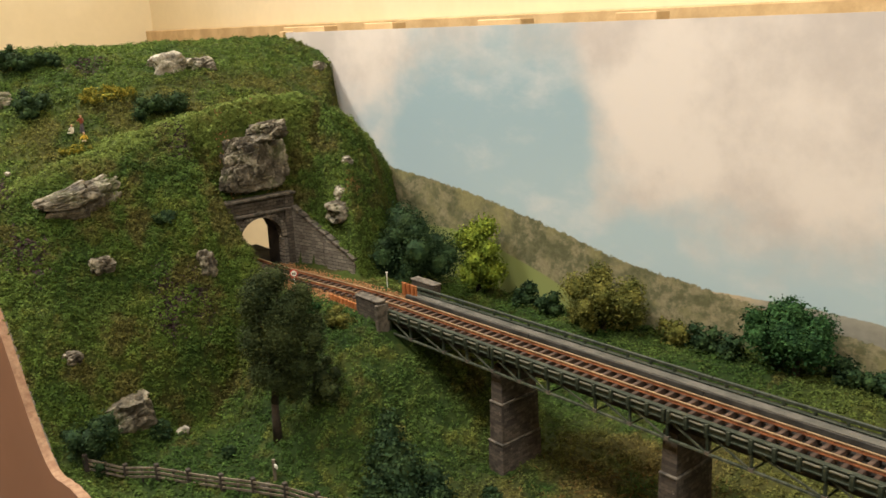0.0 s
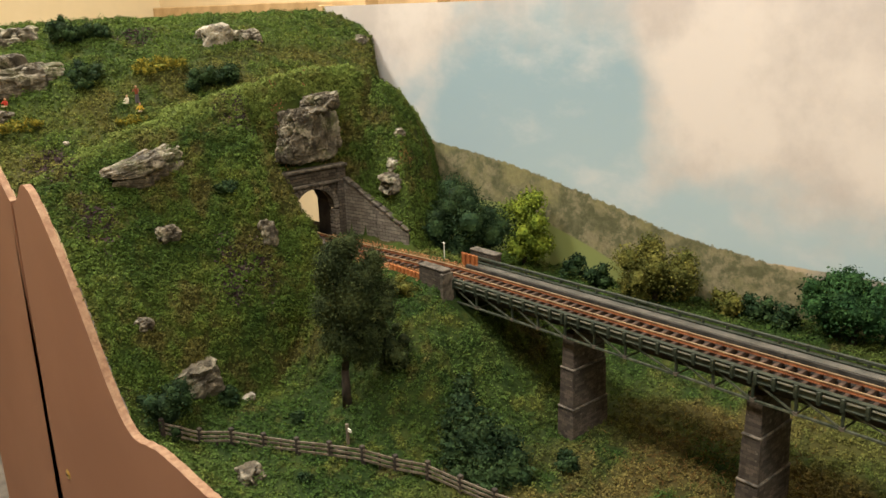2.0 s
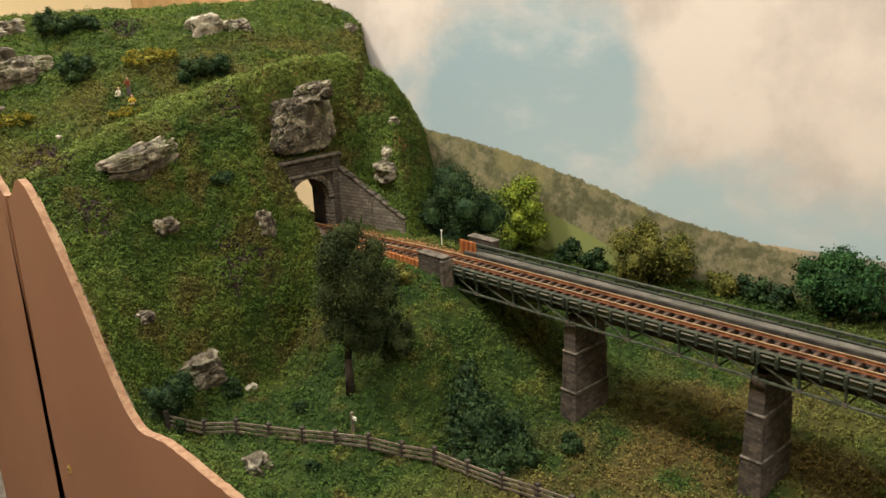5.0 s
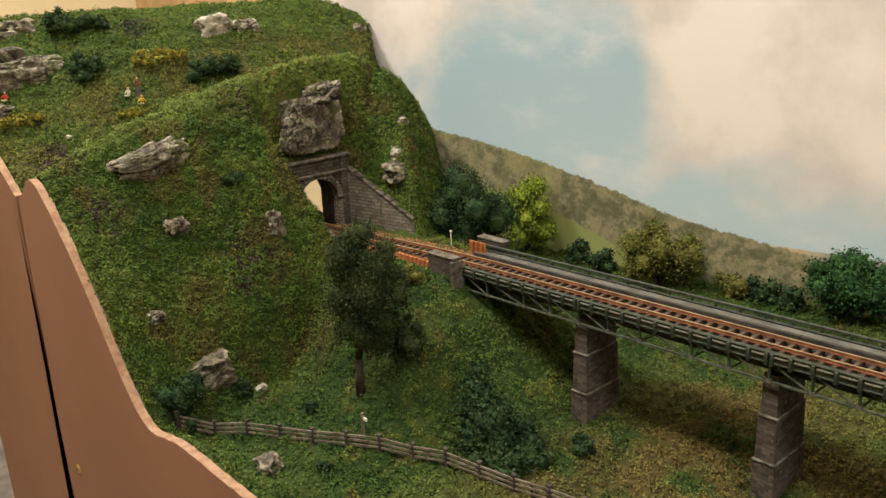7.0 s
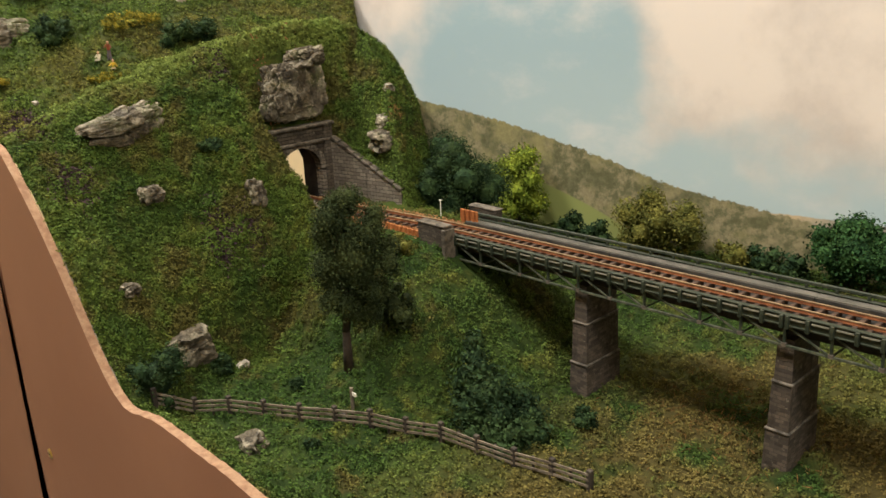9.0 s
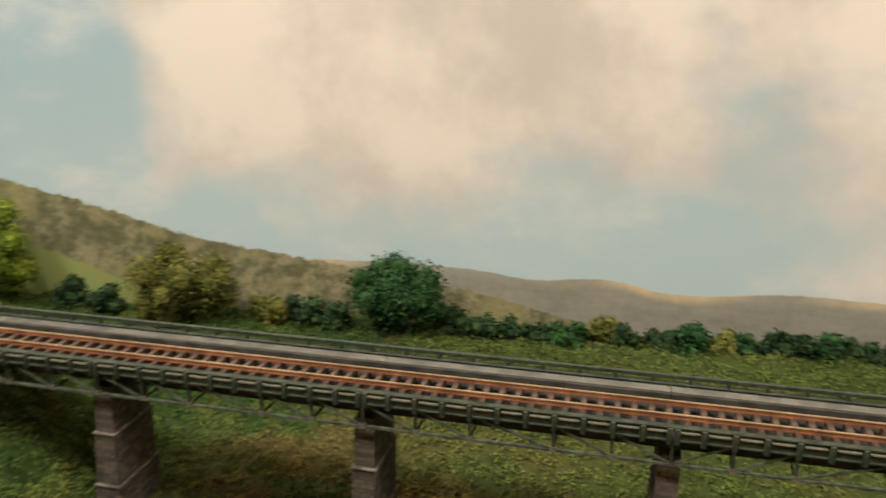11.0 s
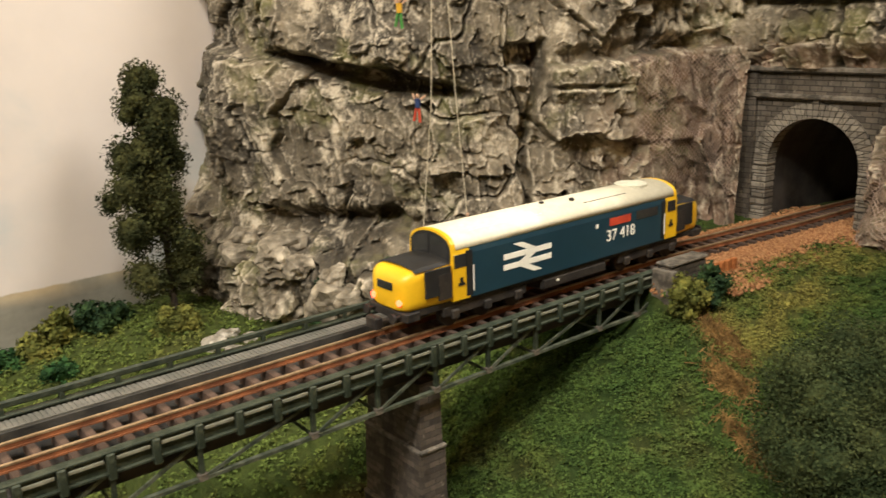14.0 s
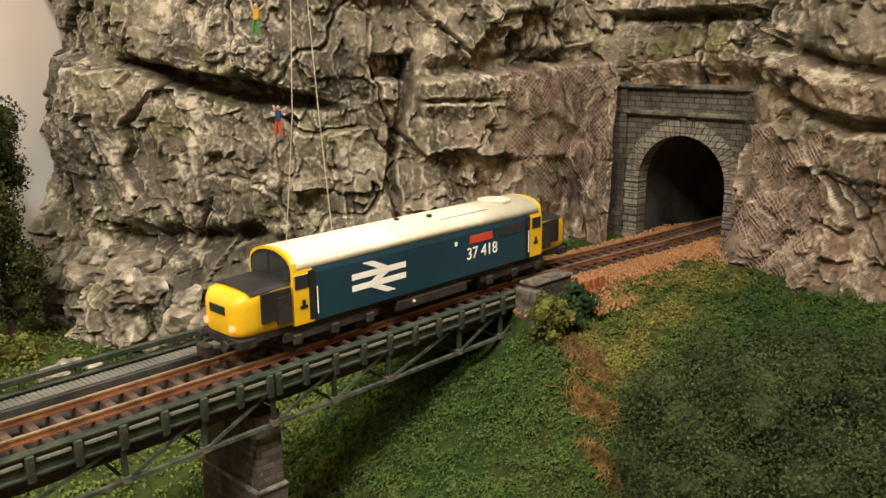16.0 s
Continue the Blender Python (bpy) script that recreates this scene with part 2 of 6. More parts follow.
PORTALSTONE = masonry("portal_stone", (0.058, 0.048, 0.038), (0.108, 0.092, 0.073), (0.03, 0.026, 0.021), 0.0048, 0.0022)
STEEL = worn("green_bridge_paint", (0.015, 0.022, 0.013), (0.042, 0.050, 0.033), 260, 1400, 0.6, spread=0.25)
TRUSS = worn("paler_green_truss_paint", (0.028, 0.036, 0.024), (0.085, 0.092, 0.065), 260, 1400, 0.6, spread=0.25)
# kerb concrete darkened by the shade on its side face
SHADED_KERB = worn("shaded_kerb_concrete", (0.026, 0.024, 0.02), (0.055, 0.05, 0.042), 120, 1400, 0.7)
DECK = worn("walkway_grey", (0.095, 0.093, 0.078), (0.16, 0.15, 0.128), 90, 1400, 0.8)
BLACK = worn("plain_black", (0.012, 0.011, 0.010), (0.03, 0.026, 0.022), 90, 900, 0.9)
RUST = worn("rusty_rail", (0.13, 0.046, 0.019), (0.25, 0.092, 0.036), 150, 1500, 0.75)
RAILTOP = worn("bright_rail_head", (0.32, 0.22, 0.125), (0.46, 0.33, 0.195), 150, 1200, 0.4, 0.6)
SLEEPER = worn("weathered_sleeper", (0.045, 0.028, 0.02), (0.092, 0.058, 0.042), 150, 1400, 0.85)
BROWN = worn("brown_board_paint", (0.27, 0.136, 0.083), (0.30, 0.155, 0.096), 9, 700, 0.55, spread=0.03, relief=0.0001)
EDGE = worn("rough_board_edge", (0.22, 0.12, 0.072), (0.31, 0.195, 0.12), 200, 900, 0.85)
CREAM = worn("cream_wall_paint", (0.74, 0.62, 0.40), (0.80, 0.68, 0.46), 3, 60, 0.7, spread=0.02)
TAN = worn("bare_softwood", (0.46, 0.31, 0.15), (0.60, 0.42, 0.22), 20, 300, 0.7, spread=0.06)
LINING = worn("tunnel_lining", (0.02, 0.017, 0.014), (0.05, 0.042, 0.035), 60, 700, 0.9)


# ---- building blocks ----
def mesh_of(name, verts, faces, material, smooth=False):
    me = bpy.data.meshes.new(name)
    me.from_pydata([tuple(v) for v in verts], [], faces)
    me.materials.append(material)
    if smooth:
        me.polygons.foreach_set("use_smooth", [True] * len(me.polygons))
    me.update()
    return me


class Solid:
    """Verts and faces, gathered piece by piece."""

    def __init__(self):
        self.verts, self.faces = [], []

    def put(self, verts, faces, m=None):
        base = len(self.verts)
        self.verts += [tuple(m @ Vector(v)) for v in verts] if m else [tuple(v) for v in verts]
        self.faces += [[base + i for i in f] for f in faces]
        return self

    def box(self, lo, hi, chamfer=0.0, m=None):
        """A box with its edges taken off by chamfer."""
        lo, hi = Vector(lo), Vector(hi)
        c, h = (lo + hi) / 2, (hi - lo) / 2
        k = min(chamfer, min(h) * 0.9)
        if k <= 0:
            v = [(c.x + sx * h.x, c.y + sy * h.y, c.z + sz * h.z) for sx in (-1, 1) for sy in (-1, 1) for sz in (-1, 1)]
            return self.put(v, [(0, 1, 3, 2), (4, 6, 7, 5), (0, 4, 5, 1), (2, 3, 7, 6), (0, 2, 6, 4), (1, 5, 7, 3)], m)
        bm = bmesh.new()
        for sx in (-1, 1):
            for sy in (-1, 1):
                for sz in (-1, 1):
                    for a in range(3):
                        d = [h.x - k, h.y - k, h.z - k]
                        d[a] += k
                        bm.verts.new((c.x + sx * d[0], c.y + sy * d[1], c.z + sz * d[2]))
        bmesh.ops.convex_hull(bm, input=bm.verts)
        bm.verts.index_update()
        self.put([v.co[:] for v in bm.verts], [[v.index for v in f.verts] for f in bm.faces], m)
        bm.free()
        return self

    def rod(self, a, b, r, sides=6, r2=None):
        """A round bar from a to b."""
        a, b = Vector(a), Vector(b)
        q = (b - a).to_track_quat("Z", "Y")
        ring = [(math.cos(2 * math.pi * i / sides), math.sin(2 * math.pi * i / sides)) for i in range(sides)]
        v = [a + q @ Vector((r * x, r * y, 0)) for x, y in ring] + [b + q @ Vector(((r2 or r) * x, (r2 or r) * y, 0)) for x, y in ring]
        f = [(i, (i + 1) % sides, sides + (i + 1) % sides, sides + i) for i in range(sides)] + [list(range(sides))[::-1], list(range(sides, 2 * sides))]
        return self.put(v, f)

    def bar(self, a, b, wide, deep):
        """A flat bar from a to b, wide across and deep in the plane it lies in."""
        a, b = Vector(a), Vector(b)
        q = (b - a).to_track_quat("X", "Z").to_matrix().to_4x4()
        n = (b - a).length
        return self.box((0, -deep / 2, -wide / 2), (n, deep / 2, wide / 2), 0, Matrix.Translation(a) @ q)

    def prism(self, outline, lo, hi, axis="x"):
        """An outline swept along an axis; the outline gives the other two coordinates."""
        n = len(outline)
        at = {"x": lambda p, s: (s, p[0], p[1]), "y": lambda p, s: (p[0], s, p[1]), "z": lambda p, s: (p[0], p[1], s)}[axis]
        v = [at(p, lo) for p in outline] + [at(p, hi) for p in outline]
        f = [(i, (i + 1) % n, n + (i + 1) % n, n + i) for i in range(n)] + [list(range(n))[::-1], list(range(n, 2 * n))]
        return self.put(v, f)

    def mesh(self, name, material, smooth=False):
        me = mesh_of(name, self.verts, self.faces, material, smooth)
        bm = bmesh.new()
        bm.from_mesh(me)
        bmesh.ops.recalc_face_normals(bm, faces=bm.faces)
        bm.to_mesh(me)
        bm.free()
        return me


def part(name, shape, material, parent, label="", smooth=False):
    """ONE mesh object under a thing or under a part; shape: a Solid or a finished mesh."""
    me = shape.mesh(name, material, smooth) if isinstance(shape, Solid) else shape
    ob = new(name, me)
    ob.parent = parent
    return tagged(ob, label)


def thing(name, label, category, group="", kind="", m=None):
    ob = tagged(new(name), label, category, group, kind)
    ob.empty_display_size = 0.005
    if m:
        ob.matrix_world = m
    return ob


def single(name, shape, material, label, category, group="", kind="", smooth=False, m=None):
    me = shape.mesh(name, material, smooth) if isinstance(shape, Solid) else shape
    ob = tagged(new(name, me), label, category, group, kind)
    if m:
        ob.matrix_world = m
    return ob


def step(a, b, v):
    t = min(1.0, max(0.0, (v - a) / (b - a)))
    return t * t * (3 - 2 * t)


def blend(a, b, t):
    return a + (b - a) * t


def fuzz(x, y, z=0.0, scale=1.0):
    return noise.noise(Vector((x, y, z)) * scale)


# ---- the plan: track, ground ----
A = 0.00915          # stiffener spacing of the girders
SPAN = 11 * A        # pier to pier
LEFT_PORTAL, RIGHT_PORTAL = -0.226, 0.605


def ladder(v, *steps):
    """Straight lines between the steps (v, value)."""
    if v <= steps[0][0]:
        return steps[0][1]
    for (a, p), (b, q) in zip(steps, steps[1:]):
        if v <= b:
            return p + (q - p) * (v - a) / (b - a)
    return steps[-1][1]


def track_y(x):
    if x < -0.08:
        return -0.014 * step(-0.08, -0.24, x) - 0.02 * step(-0.23, -0.5, x)
    if x > 0.49:
        return -0.0065 * step(0.49, 0.62, x) - 0.05 * step(0.61, 1.0, x)
    return 0.0


def track_z(x):
    return 0.0147 * (min(0.5, max(-0.1, x)) - 0.2013)


def height(x, y):
    """The lie of the land."""
    u = -x
    lip = 0.009 * step(-0.165, -0.188, y) + 0.014 * step(-0.155, -0.188, y) * step(-0.175, -0.07, x)
    floor = -0.071 + 0.024 * step(0.02, 0.15, y) + lip
    dy = y - track_y(x)
    bed = track_z(x) - 0.0035
    # bank up to the left abutment
    front = blend(-0.069, bed - 0.002, step(-0.105, -0.022, y))
    back = blend(bed - 0.002, -0.046, step(0.02, 0.10, y))
    bank = (front if y < 0 else back) + lip
    z = blend(floor, bank, step(0.005, 0.10, u))
    # hill on the left: a rounded near ridge, a dip, and the upper hill behind it
    crest = ladder(y, (-0.19, 0.055), (-0.15, 0.072), (-0.10, 0.086), (-0.05, 0.0975), (0.0, 0.1055), (0.04, 0.1015), (0.07, 0.089), (0.10, 0.068), (0.14, 0.030))
    ridge = ladder(y, (-0.19, 0.236), (-0.10, 0.246), (0.04, 0.246), (0.10, 0.262), (0.14, 0.285))
    foot = ladder(y, (-0.19, 0.124), (-0.15, 0.143), (-0.11, 0.152), (-0.05, 0.157), (0.03, 0.161), (0.06, 0.168), (0.10, 0.225), (0.14, 0.262))
    sole = ladder(y, (-0.19, -0.062), (-0.10, -0.069), (-0.04, -0.045), (0.03, -0.022), (0.10, -0.045))
    s = (u - foot) / (ridge - foot)
    if s <= 0.0:
        hill = sole + s * 0.10
    elif s < 1.0:
        hill = sole + (crest - sole) * (1 - (1 - s) ** ladder(y, (-0.12, 1.25), (-0.05, 1.55), (0.03, 2.4)))
    else:
        hill = crest - 30.0 * (u - ridge) ** 2
    upper = ladder(y, (-0.19, 0.046), (-0.10, 0.079), (-0.05, 0.088), (0.0, 0.094), (0.10, 0.092)) + 0.60 * (u - 0.285)
    upper = min(upper, 0.090 + 5.0 * (u - 0.3015 - 1.2 * (y - 0.10)))
    cap = 0.1405 - 0.28 * max(0.0, 0.35 - u)
    upper = cap - 0.008 * math.log1p(math.exp(max(-40.0, min(40.0, (cap - upper) / 0.008)))) if cap - upper < 0.3 else upper
    if u > 0.25:
        hill = hill + 0.002 * math.log1p(math.exp(max(-40.0, min(40.0, (upper - hill) / 0.002)))) if upper - hill < 0.08 else upper
    z = z + 0.004 * math.log1p(math.exp(max(-60.0, min(60.0, (hill - z) / 0.004))))
    z += 0.009 * math.exp(-(((x + 0.174) / 0.010) ** 2) - ((y + 0.104) / 0.022) ** 2) - 0.012 * math.exp(-(((x + 0.158) / 0.007) ** 2) - ((y + 0.102) / 0.020) ** 2)
    z += 0.011 * step(0.33, 0.41, x) * step(0.05, 0.10, y)
    # right bank
    slope = blend(-0.068, bed - 0.002, step(0.395, 0.545, x + 0.55 * min(0.0, y + 0.035)))
    rear = blend(-0.046, bed - 0.004, step(0.44, 0.54, x))
    if x > 0.35:
        z = max(z, slope if y < 0.02 else blend(slope, rear, step(0.02, 0.06, y)))
    if 0.40 < x < 0.56:
        z = max(z, -0.0075 - 0.7 * max(0.0, 0.488 - x) - 0.55 * max(0.0, -0.027 - y) - 0.4 * max(0.0, x - 0.515) - 0.5 * max(0.0, y - 0.0))
    # cutting with its wing walls, and the formation
    if u > 0.0845 and x > LEFT_PORTAL - 0.002:
        near = blend(-0.004, 0.022, (u - 0.172) / 0.051) + 3.0 * max(0.0, -0.0385 - y)
        far = blend(0.0005, 0.031, (u - 0.168) / 0.058) + 3.0 * max(0.0, y - 0.0225)
        wall = blend(0.0215, 0.0105, (u - 0.168) / 0.056)
        if u > 0.165:
            z = min(z, near if y < track_y(x) else far)
            z = bed if -0.0365 < y < wall + 0.0015 else z
        z = blend(z, bed, step(0.024, 0.017, abs(dy)))
    if x > 0.491:
        z = blend(z, bed, step(0.030, 0.016, abs(dy)))
    if u > -LEFT_PORTAL and abs(dy) < 0.07:
        brim = 0.0245 + 3.0 * max(0.0, -0.0385 - y) if dy < 0 else 0.031 + 3.0 * max(0.0, y - 0.0225)
        brim = max(0.0375, brim) + 4.5 * max(0.0, u + LEFT_PORTAL - 0.003)
        z = min(z, brim) - 0.006 * math.log1p(math.exp(-min(40.0, abs(z - brim) / 0.006))) * step(0.228, 0.234, u)
    lump = 0.0034 * fuzz(x, y, 0, 48) + 0.0024 * fuzz(x, y, 3, 170) + 0.0013 * fuzz(x, y, 5, 380)
    calm = step(0.012, 0.03, abs(dy)) if (u > 0.0845 or x > 0.491) else 1.0
    return z + lump * calm


def front_edge(x):
    """Where the front board stands."""
    return -0.186 - 0.03 * step(0.25, 0.5, x)


def back_edge(x):
    return 0.161 + 0.11 * x


def build_ground():
    nx, ny = 520, 190
    verts, faces = [], []
    for i in range(nx + 1):
        x = -0.455 + 1.14 * i / nx
        lo, hi = front_edge(x) + 0.0012, back_edge(x) - 0.0008
        for j in range(ny + 1):
            y = lo + (hi - lo) * j / ny
            verts.append((x, y, height(x, y)))
    for i in range(nx):
        x = verts[i * (ny + 1)][0]
        for j in range(ny):
            a = i * (ny + 1) + j
            y = verts[a][1]
            if (LEFT_PORTAL - 0.012 < x < LEFT_PORTAL + 0.006 or RIGHT_PORTAL - 0.004 < x < RIGHT_PORTAL + 0.01) and abs(y - track_y(x)) < 0.019 and min(verts[k][2] for k in (a, a + 1, a + ny + 1, a + ny + 2)) < 0.03:
                continue
            faces.append((a, a + ny + 1, a + ny + 2, a + 1))
    return single("ground", mesh_of("ground", verts, faces, DARKENED_TURF, True), DARKENED_TURF, "hilly model landscape covered in flocked green and straw grass", "ground", kind="structure")


build_ground()


def build_backdrop():
    outline = [(-0.395, 0.03), (-0.27, 0.03), (-0.27, -0.16), (0.53, -0.16), (0.53, 0.146), (-0.395, 0.146)]
    n = len(outline)
    board = Solid().put([(x, back_edge(x) + d, z) for d in (0, 0.004) for x, z in outline], [list(range(n)), list(range(n, 2 * n))[::-1]] + [(i, (i + 1) % n, n + (i + 1) % n, n + i) for i in range(n)])
    single("backdrop", board, SKY, "printed backscene board with cloudy sky and wooded hills", "backdrop", kind="structure")


build_backdrop()


def build_room():
    # only wall_north is in view; the rest is added to bounce lamplight
    walls = (("wall_north", (-2.0, 0.62, -0.46), (1.6, 0.70, 1.5)), ("wall_south", (-2.0, -1.68, -0.46), (1.6, -1.60, 1.5)),
             ("wall_west", (-2.0, -1.60, -0.46), (-1.92, 0.62, 1.5)), ("wall_east", (1.52, -1.60, -0.46), (1.6, 0.62, 1.5)))
    for name, lo, hi in walls:
        single(name, Solid().box(lo, hi), CREAM, "cream painted wall of the room", "wall", kind="structure")
    single("ceiling", Solid().box((-2.0, -1.68, 1.5), (1.6, 0.7, 1.55)), CREAM, "plain pale unseen ceiling, added to bounce lamplight", "ceiling", kind="structure")
    # unseen floor, kept grey so less warm light bounces up
    FLOOR = worn("unseen_floor_grey", (0.10, 0.09, 0.08), (0.16, 0.145, 0.125), 30, 700, 0.95)
    single("floor", Solid().box((-2.0, -1.68, -0.51), (1.6, 0.7, -0.46)), FLOOR, "plain grey unseen floor of the room", "floor", kind="structure")


build_room()


def build_fascia():
    """The brown front boards, cut to the profile of the land, with the gap between two of them."""
    def board(x0, x1, lean):
        verts, faces, n = [], [], max(2, int((x1 - x0) / 0.004))
        for i in range(n + 1):
            x = x0 + (x1 - x0) * i / n
            top = sum(height(x + 0.003 * j, front_edge(x) + 0.002) for j in range(-4, 5)) / 9 + 0.0024 + 0.0005 * fuzz(x, 0, 9, 220)
            xb = x + (lean[0] if i == 0 else lean[1] if i == n else 0.0)
            for y in (front_edge(x) - 0.0040, front_edge(x) + 0.0002):
                verts += [(xb, y, -0.4595), (x, y, top)]
        for i in range(n):
            a, b = 4 * i, 4 * (i + 1)
            faces += [(a, b, b + 1, a + 1), (a + 1, b + 1, b + 3, a + 3), (a + 2, a + 3, b + 3, b + 2), (a, a + 2, b + 2, b)]
        faces += [(0, 1, 3, 2), (4 * n, 4 * n + 2, 4 * n + 3, 4 * n + 1)]
        return mesh_of("fascia", verts, faces, BROWN)
    for x0, x1, lean in ((-0.455, -0.2725, (0, -0.035)), (-0.2675, 0.70, (-0.032, 0))):
        ob = single("trim", board(x0, x1, lean), BROWN, "brown painted front board cut to the hill's profile", "fascia board", kind="structure")
        n = len(ob.data.polygons)
        ob.data.materials.append(EDGE)
        for p in ob.data.polygons:
            if abs(p.normal.z) > 0.35 and p.center.z > -0.2:
                p.material_index = 1
    screw = thing("brass_screw", "small round brass screw head in the brown front board", "screw", m=pose(-0.253, front_edge(0) - 0.0042, -0.128, 90))
    head = Solid().rod((0, 0, -0.0003), (0, 0, 0.0006), 0.0034, 14, 0.0026)
    brass = worn("brass", (0.55, 0.38, 0.10), (0.75, 0.55, 0.2), 300, 900, 0.3, 0.9)
    part("head", head, brass, screw)
    part("slot", Solid().box((-0.0018, -0.0003, 0.0006), (0.0018, 0.0003, 0.0008)), BLACK, screw)


build_fascia()


# ---- viaduct ----
def build_viaduct():
    bridge = thing("railway_viaduct", "dark green plate girder viaduct on tapered stone piers", "bridge")
    tilt = -math.degrees(math.atan(0.0147))
    web = 0.0145
    girder = Solid()
    girder.box((0.0004, -0.0004, -0.0042), (SPAN - 0.0004, 0.0004, 0.0002))
    girder.box((0, -0.0011, 0.0002), (SPAN, 0.0013, 0.0007), 0.0001)
    girder.box((0.0002, -0.0012, -0.0042), (SPAN - 0.0002, 0.0012, -0.0036), 0.0001)
    girder_mesh = girder.mesh("girder", STEEL)
    # pale dashes: light caught on the flange, put into the colour
    ledge = Solid().box((0, -0.0011, -0.0013), (A * 0.72, -0.0003, -0.0007)).mesh("angle", worn("lit_ledge", (0.12, 0.12, 0.09), (0.22, 0.215, 0.165), 300, 1500))
    stiff = Solid().box((-0.0008, -0.0017, -0.0052), (0.0008, 0.0, 0.0004), 0.0002).mesh("stiffener", STEEL)
    # black deck: shade under sleepers and girders put into its colour
    floor = Solid().box((0, -0.0139, -0.0052), (SPAN, 0.0170, -0.0046)).box((0.0006, -0.0118, -0.0086), (SPAN - 0.0006, 0.0150, -0.0052)).mesh("deck", BLACK)
    walk = Solid().box((0.0002, 0.0121, -0.0016), (SPAN - 0.0002, 0.0165, -0.0004)).mesh("walkway", DECK)
    # walkway's side face: its shade put into a darker concrete colour
    kerb = Solid().box((0.0002, 0.0110, -0.0046), (SPAN - 0.0002, 0.0120, -0.0006), 0.0001).mesh("edge_plate", SHADED_KERB)
    ribs = Solid()
    for i in range(int(SPAN / 0.0012)):
        ribs.box((0.0003 + i * 0.0012, 0.0117, -0.0005), (0.0011 + i * 0.0012, 0.0165, -0.0002))
    ribs = ribs.mesh("tread", DECK)
    nodes = (0, 2, 4, 7, 9, 11)
    zb = -0.0126
    gusset = Solid().box((-0.0011, -0.0007, zb - 0.0006), (0.0011, 0.0007, zb + 0.0012), 0.0002).mesh("gusset", COPING)
    chord = Solid().box((0, -0.0006, zb - 0.0004), (SPAN, 0.0006, zb + 0.0004)).mesh("chord", TRUSS)
    for k in range(-1, 5):
        x0 = k * SPAN
        span = part("span", floor, BLACK, bridge)
        span.matrix_world = pose(x0, 0, track_z(x0), 0, tilt, 0)

        def sub(name, me, x=0.0, y=0.0, flip=1):
            ob = new(name, me)
            ob.parent = span
            ob.matrix_local = Matrix.Translation((x, y, 0)) @ Matrix.Diagonal((1, flip, 1, 1))
            return ob
        sub("walkway", walk)
        sub("edge_plate", kerb)
        sub("tread", ribs)
        for side in (-1, 1):
            y = side * web if side < 0 else 0.0176
            sub("girder", girder_mesh, 0, y, 1 if side < 0 else -1)
            for i in range(12):
                if i in (0, 11) and not (k == -1 and i == 0):
                    sub("stiffener", stiff, i * A + (0.0012 if i == 0 else -0.0012), y - side * 0.0, 1 if side < 0 else -1)
                else:
                    sub("stiffener", stiff, i * A, y, 1 if side < 0 else -1)
                if side < 0 and i < 11:
                    sub("angle", ledge, i * A + A * 0.14, y)
            yt = y + (0 if side < 0 else -0.003)
            sub("chord", chord, 0, yt)
            for a, b in zip(nodes, nodes[1:]):
                top, foot = (a, b) if k < 2 else (b, a)
                sub("diagonal", Solid().bar((top * A, 0, -0.0040), (foot * A, 0, zb), 0.0008, 0.0005).mesh("diagonal", TRUSS), 0, yt)
                sub("gusset", gusset, foot * A, yt)
            for a in nodes[:-1]:
                sub("vertical", Solid().box((a * A - 0.0005, -0.0005, zb), (a * A + 0.0005, 0.0005, -0.004)).mesh("vertical", STEEL), 0, yt)
        for a in nodes[:-1]:
            sub("cross_brace", Solid().bar((a * A, -web, zb), (a * A + 0.001, web + 0.003, zb), 0.0007, 0.0005).bar((a * A, -web, -0.0045), (a * A, web + 0.003, zb), 0.0006, 0.0005).mesh("cross_brace", TRUSS))
        # parapet of the walkway
        sub("handrail", Solid().box((0, 0.0170, 0.0022), (SPAN, 0.0182, 0.0038), 0.0003).mesh("handrail", STEEL))
        post = Solid().box((-0.0006, 0.0170, -0.0012), (0.0006, 0.0182, 0.0024), 0.0001).mesh("post", STEEL)
        for i in range(8):
            sub("post", post, (i + 0.5) * SPAN / 8)
    # raised concrete slab over the far end of the walkway
    part("walkway_slab", Solid().box((0.430, 0.0116, track_z(0.43) - 0.0004), (0.4885, 0.0164, track_z(0.47) + 0.0020), 0.0003), DECK, bridge, "raised weathered concrete walkway slab")
    # piers
    for k in range(5):
        x, top = k * SPAN, track_z(k * SPAN) - 0.0109
        pier = new("pier")
        pier.empty_display_size = 0.005
        pier.parent = bridge
        pier.matrix_world = pose(x, 0.0, 0)
        zs = (top, -0.0300 + track_z(x), -0.0515 + track_z(x), height(x, 0) - 0.006)
        grow = (0.0, 0.0008, 0.0016)
        for i in range(3):
            wx, wy = 0.0034 + grow[i], 0.0120 + grow[i]
            bx, by = wx + 0.0003, wy + 0.0003
            z0, z1 = zs[i + 1], zs[i]
            s = Solid().put([(-bx, -by, z0), (bx, -by, z0), (bx, by, z0), (-bx, by, z0), (-wx, -wy, z1), (wx, -wy, z1), (wx, wy, z1), (-wx, wy, z1)],
                            [(0, 3, 2, 1), (4, 5, 6, 7), (0, 1, 5, 4), (1, 2, 6, 5), (2, 3, 7, 6), (3, 0, 4, 7)])
            part("shaft", s, PIER, pier)
            if i < 2:
                part("ledge", Solid().box((-bx - 0.0009, -by - 0.0009, z0 - 0.0008), (bx + 0.0009, by + 0.0009, z0 + 0.0005), 0.0004), COPING, pier, "paler worn ledge stone")
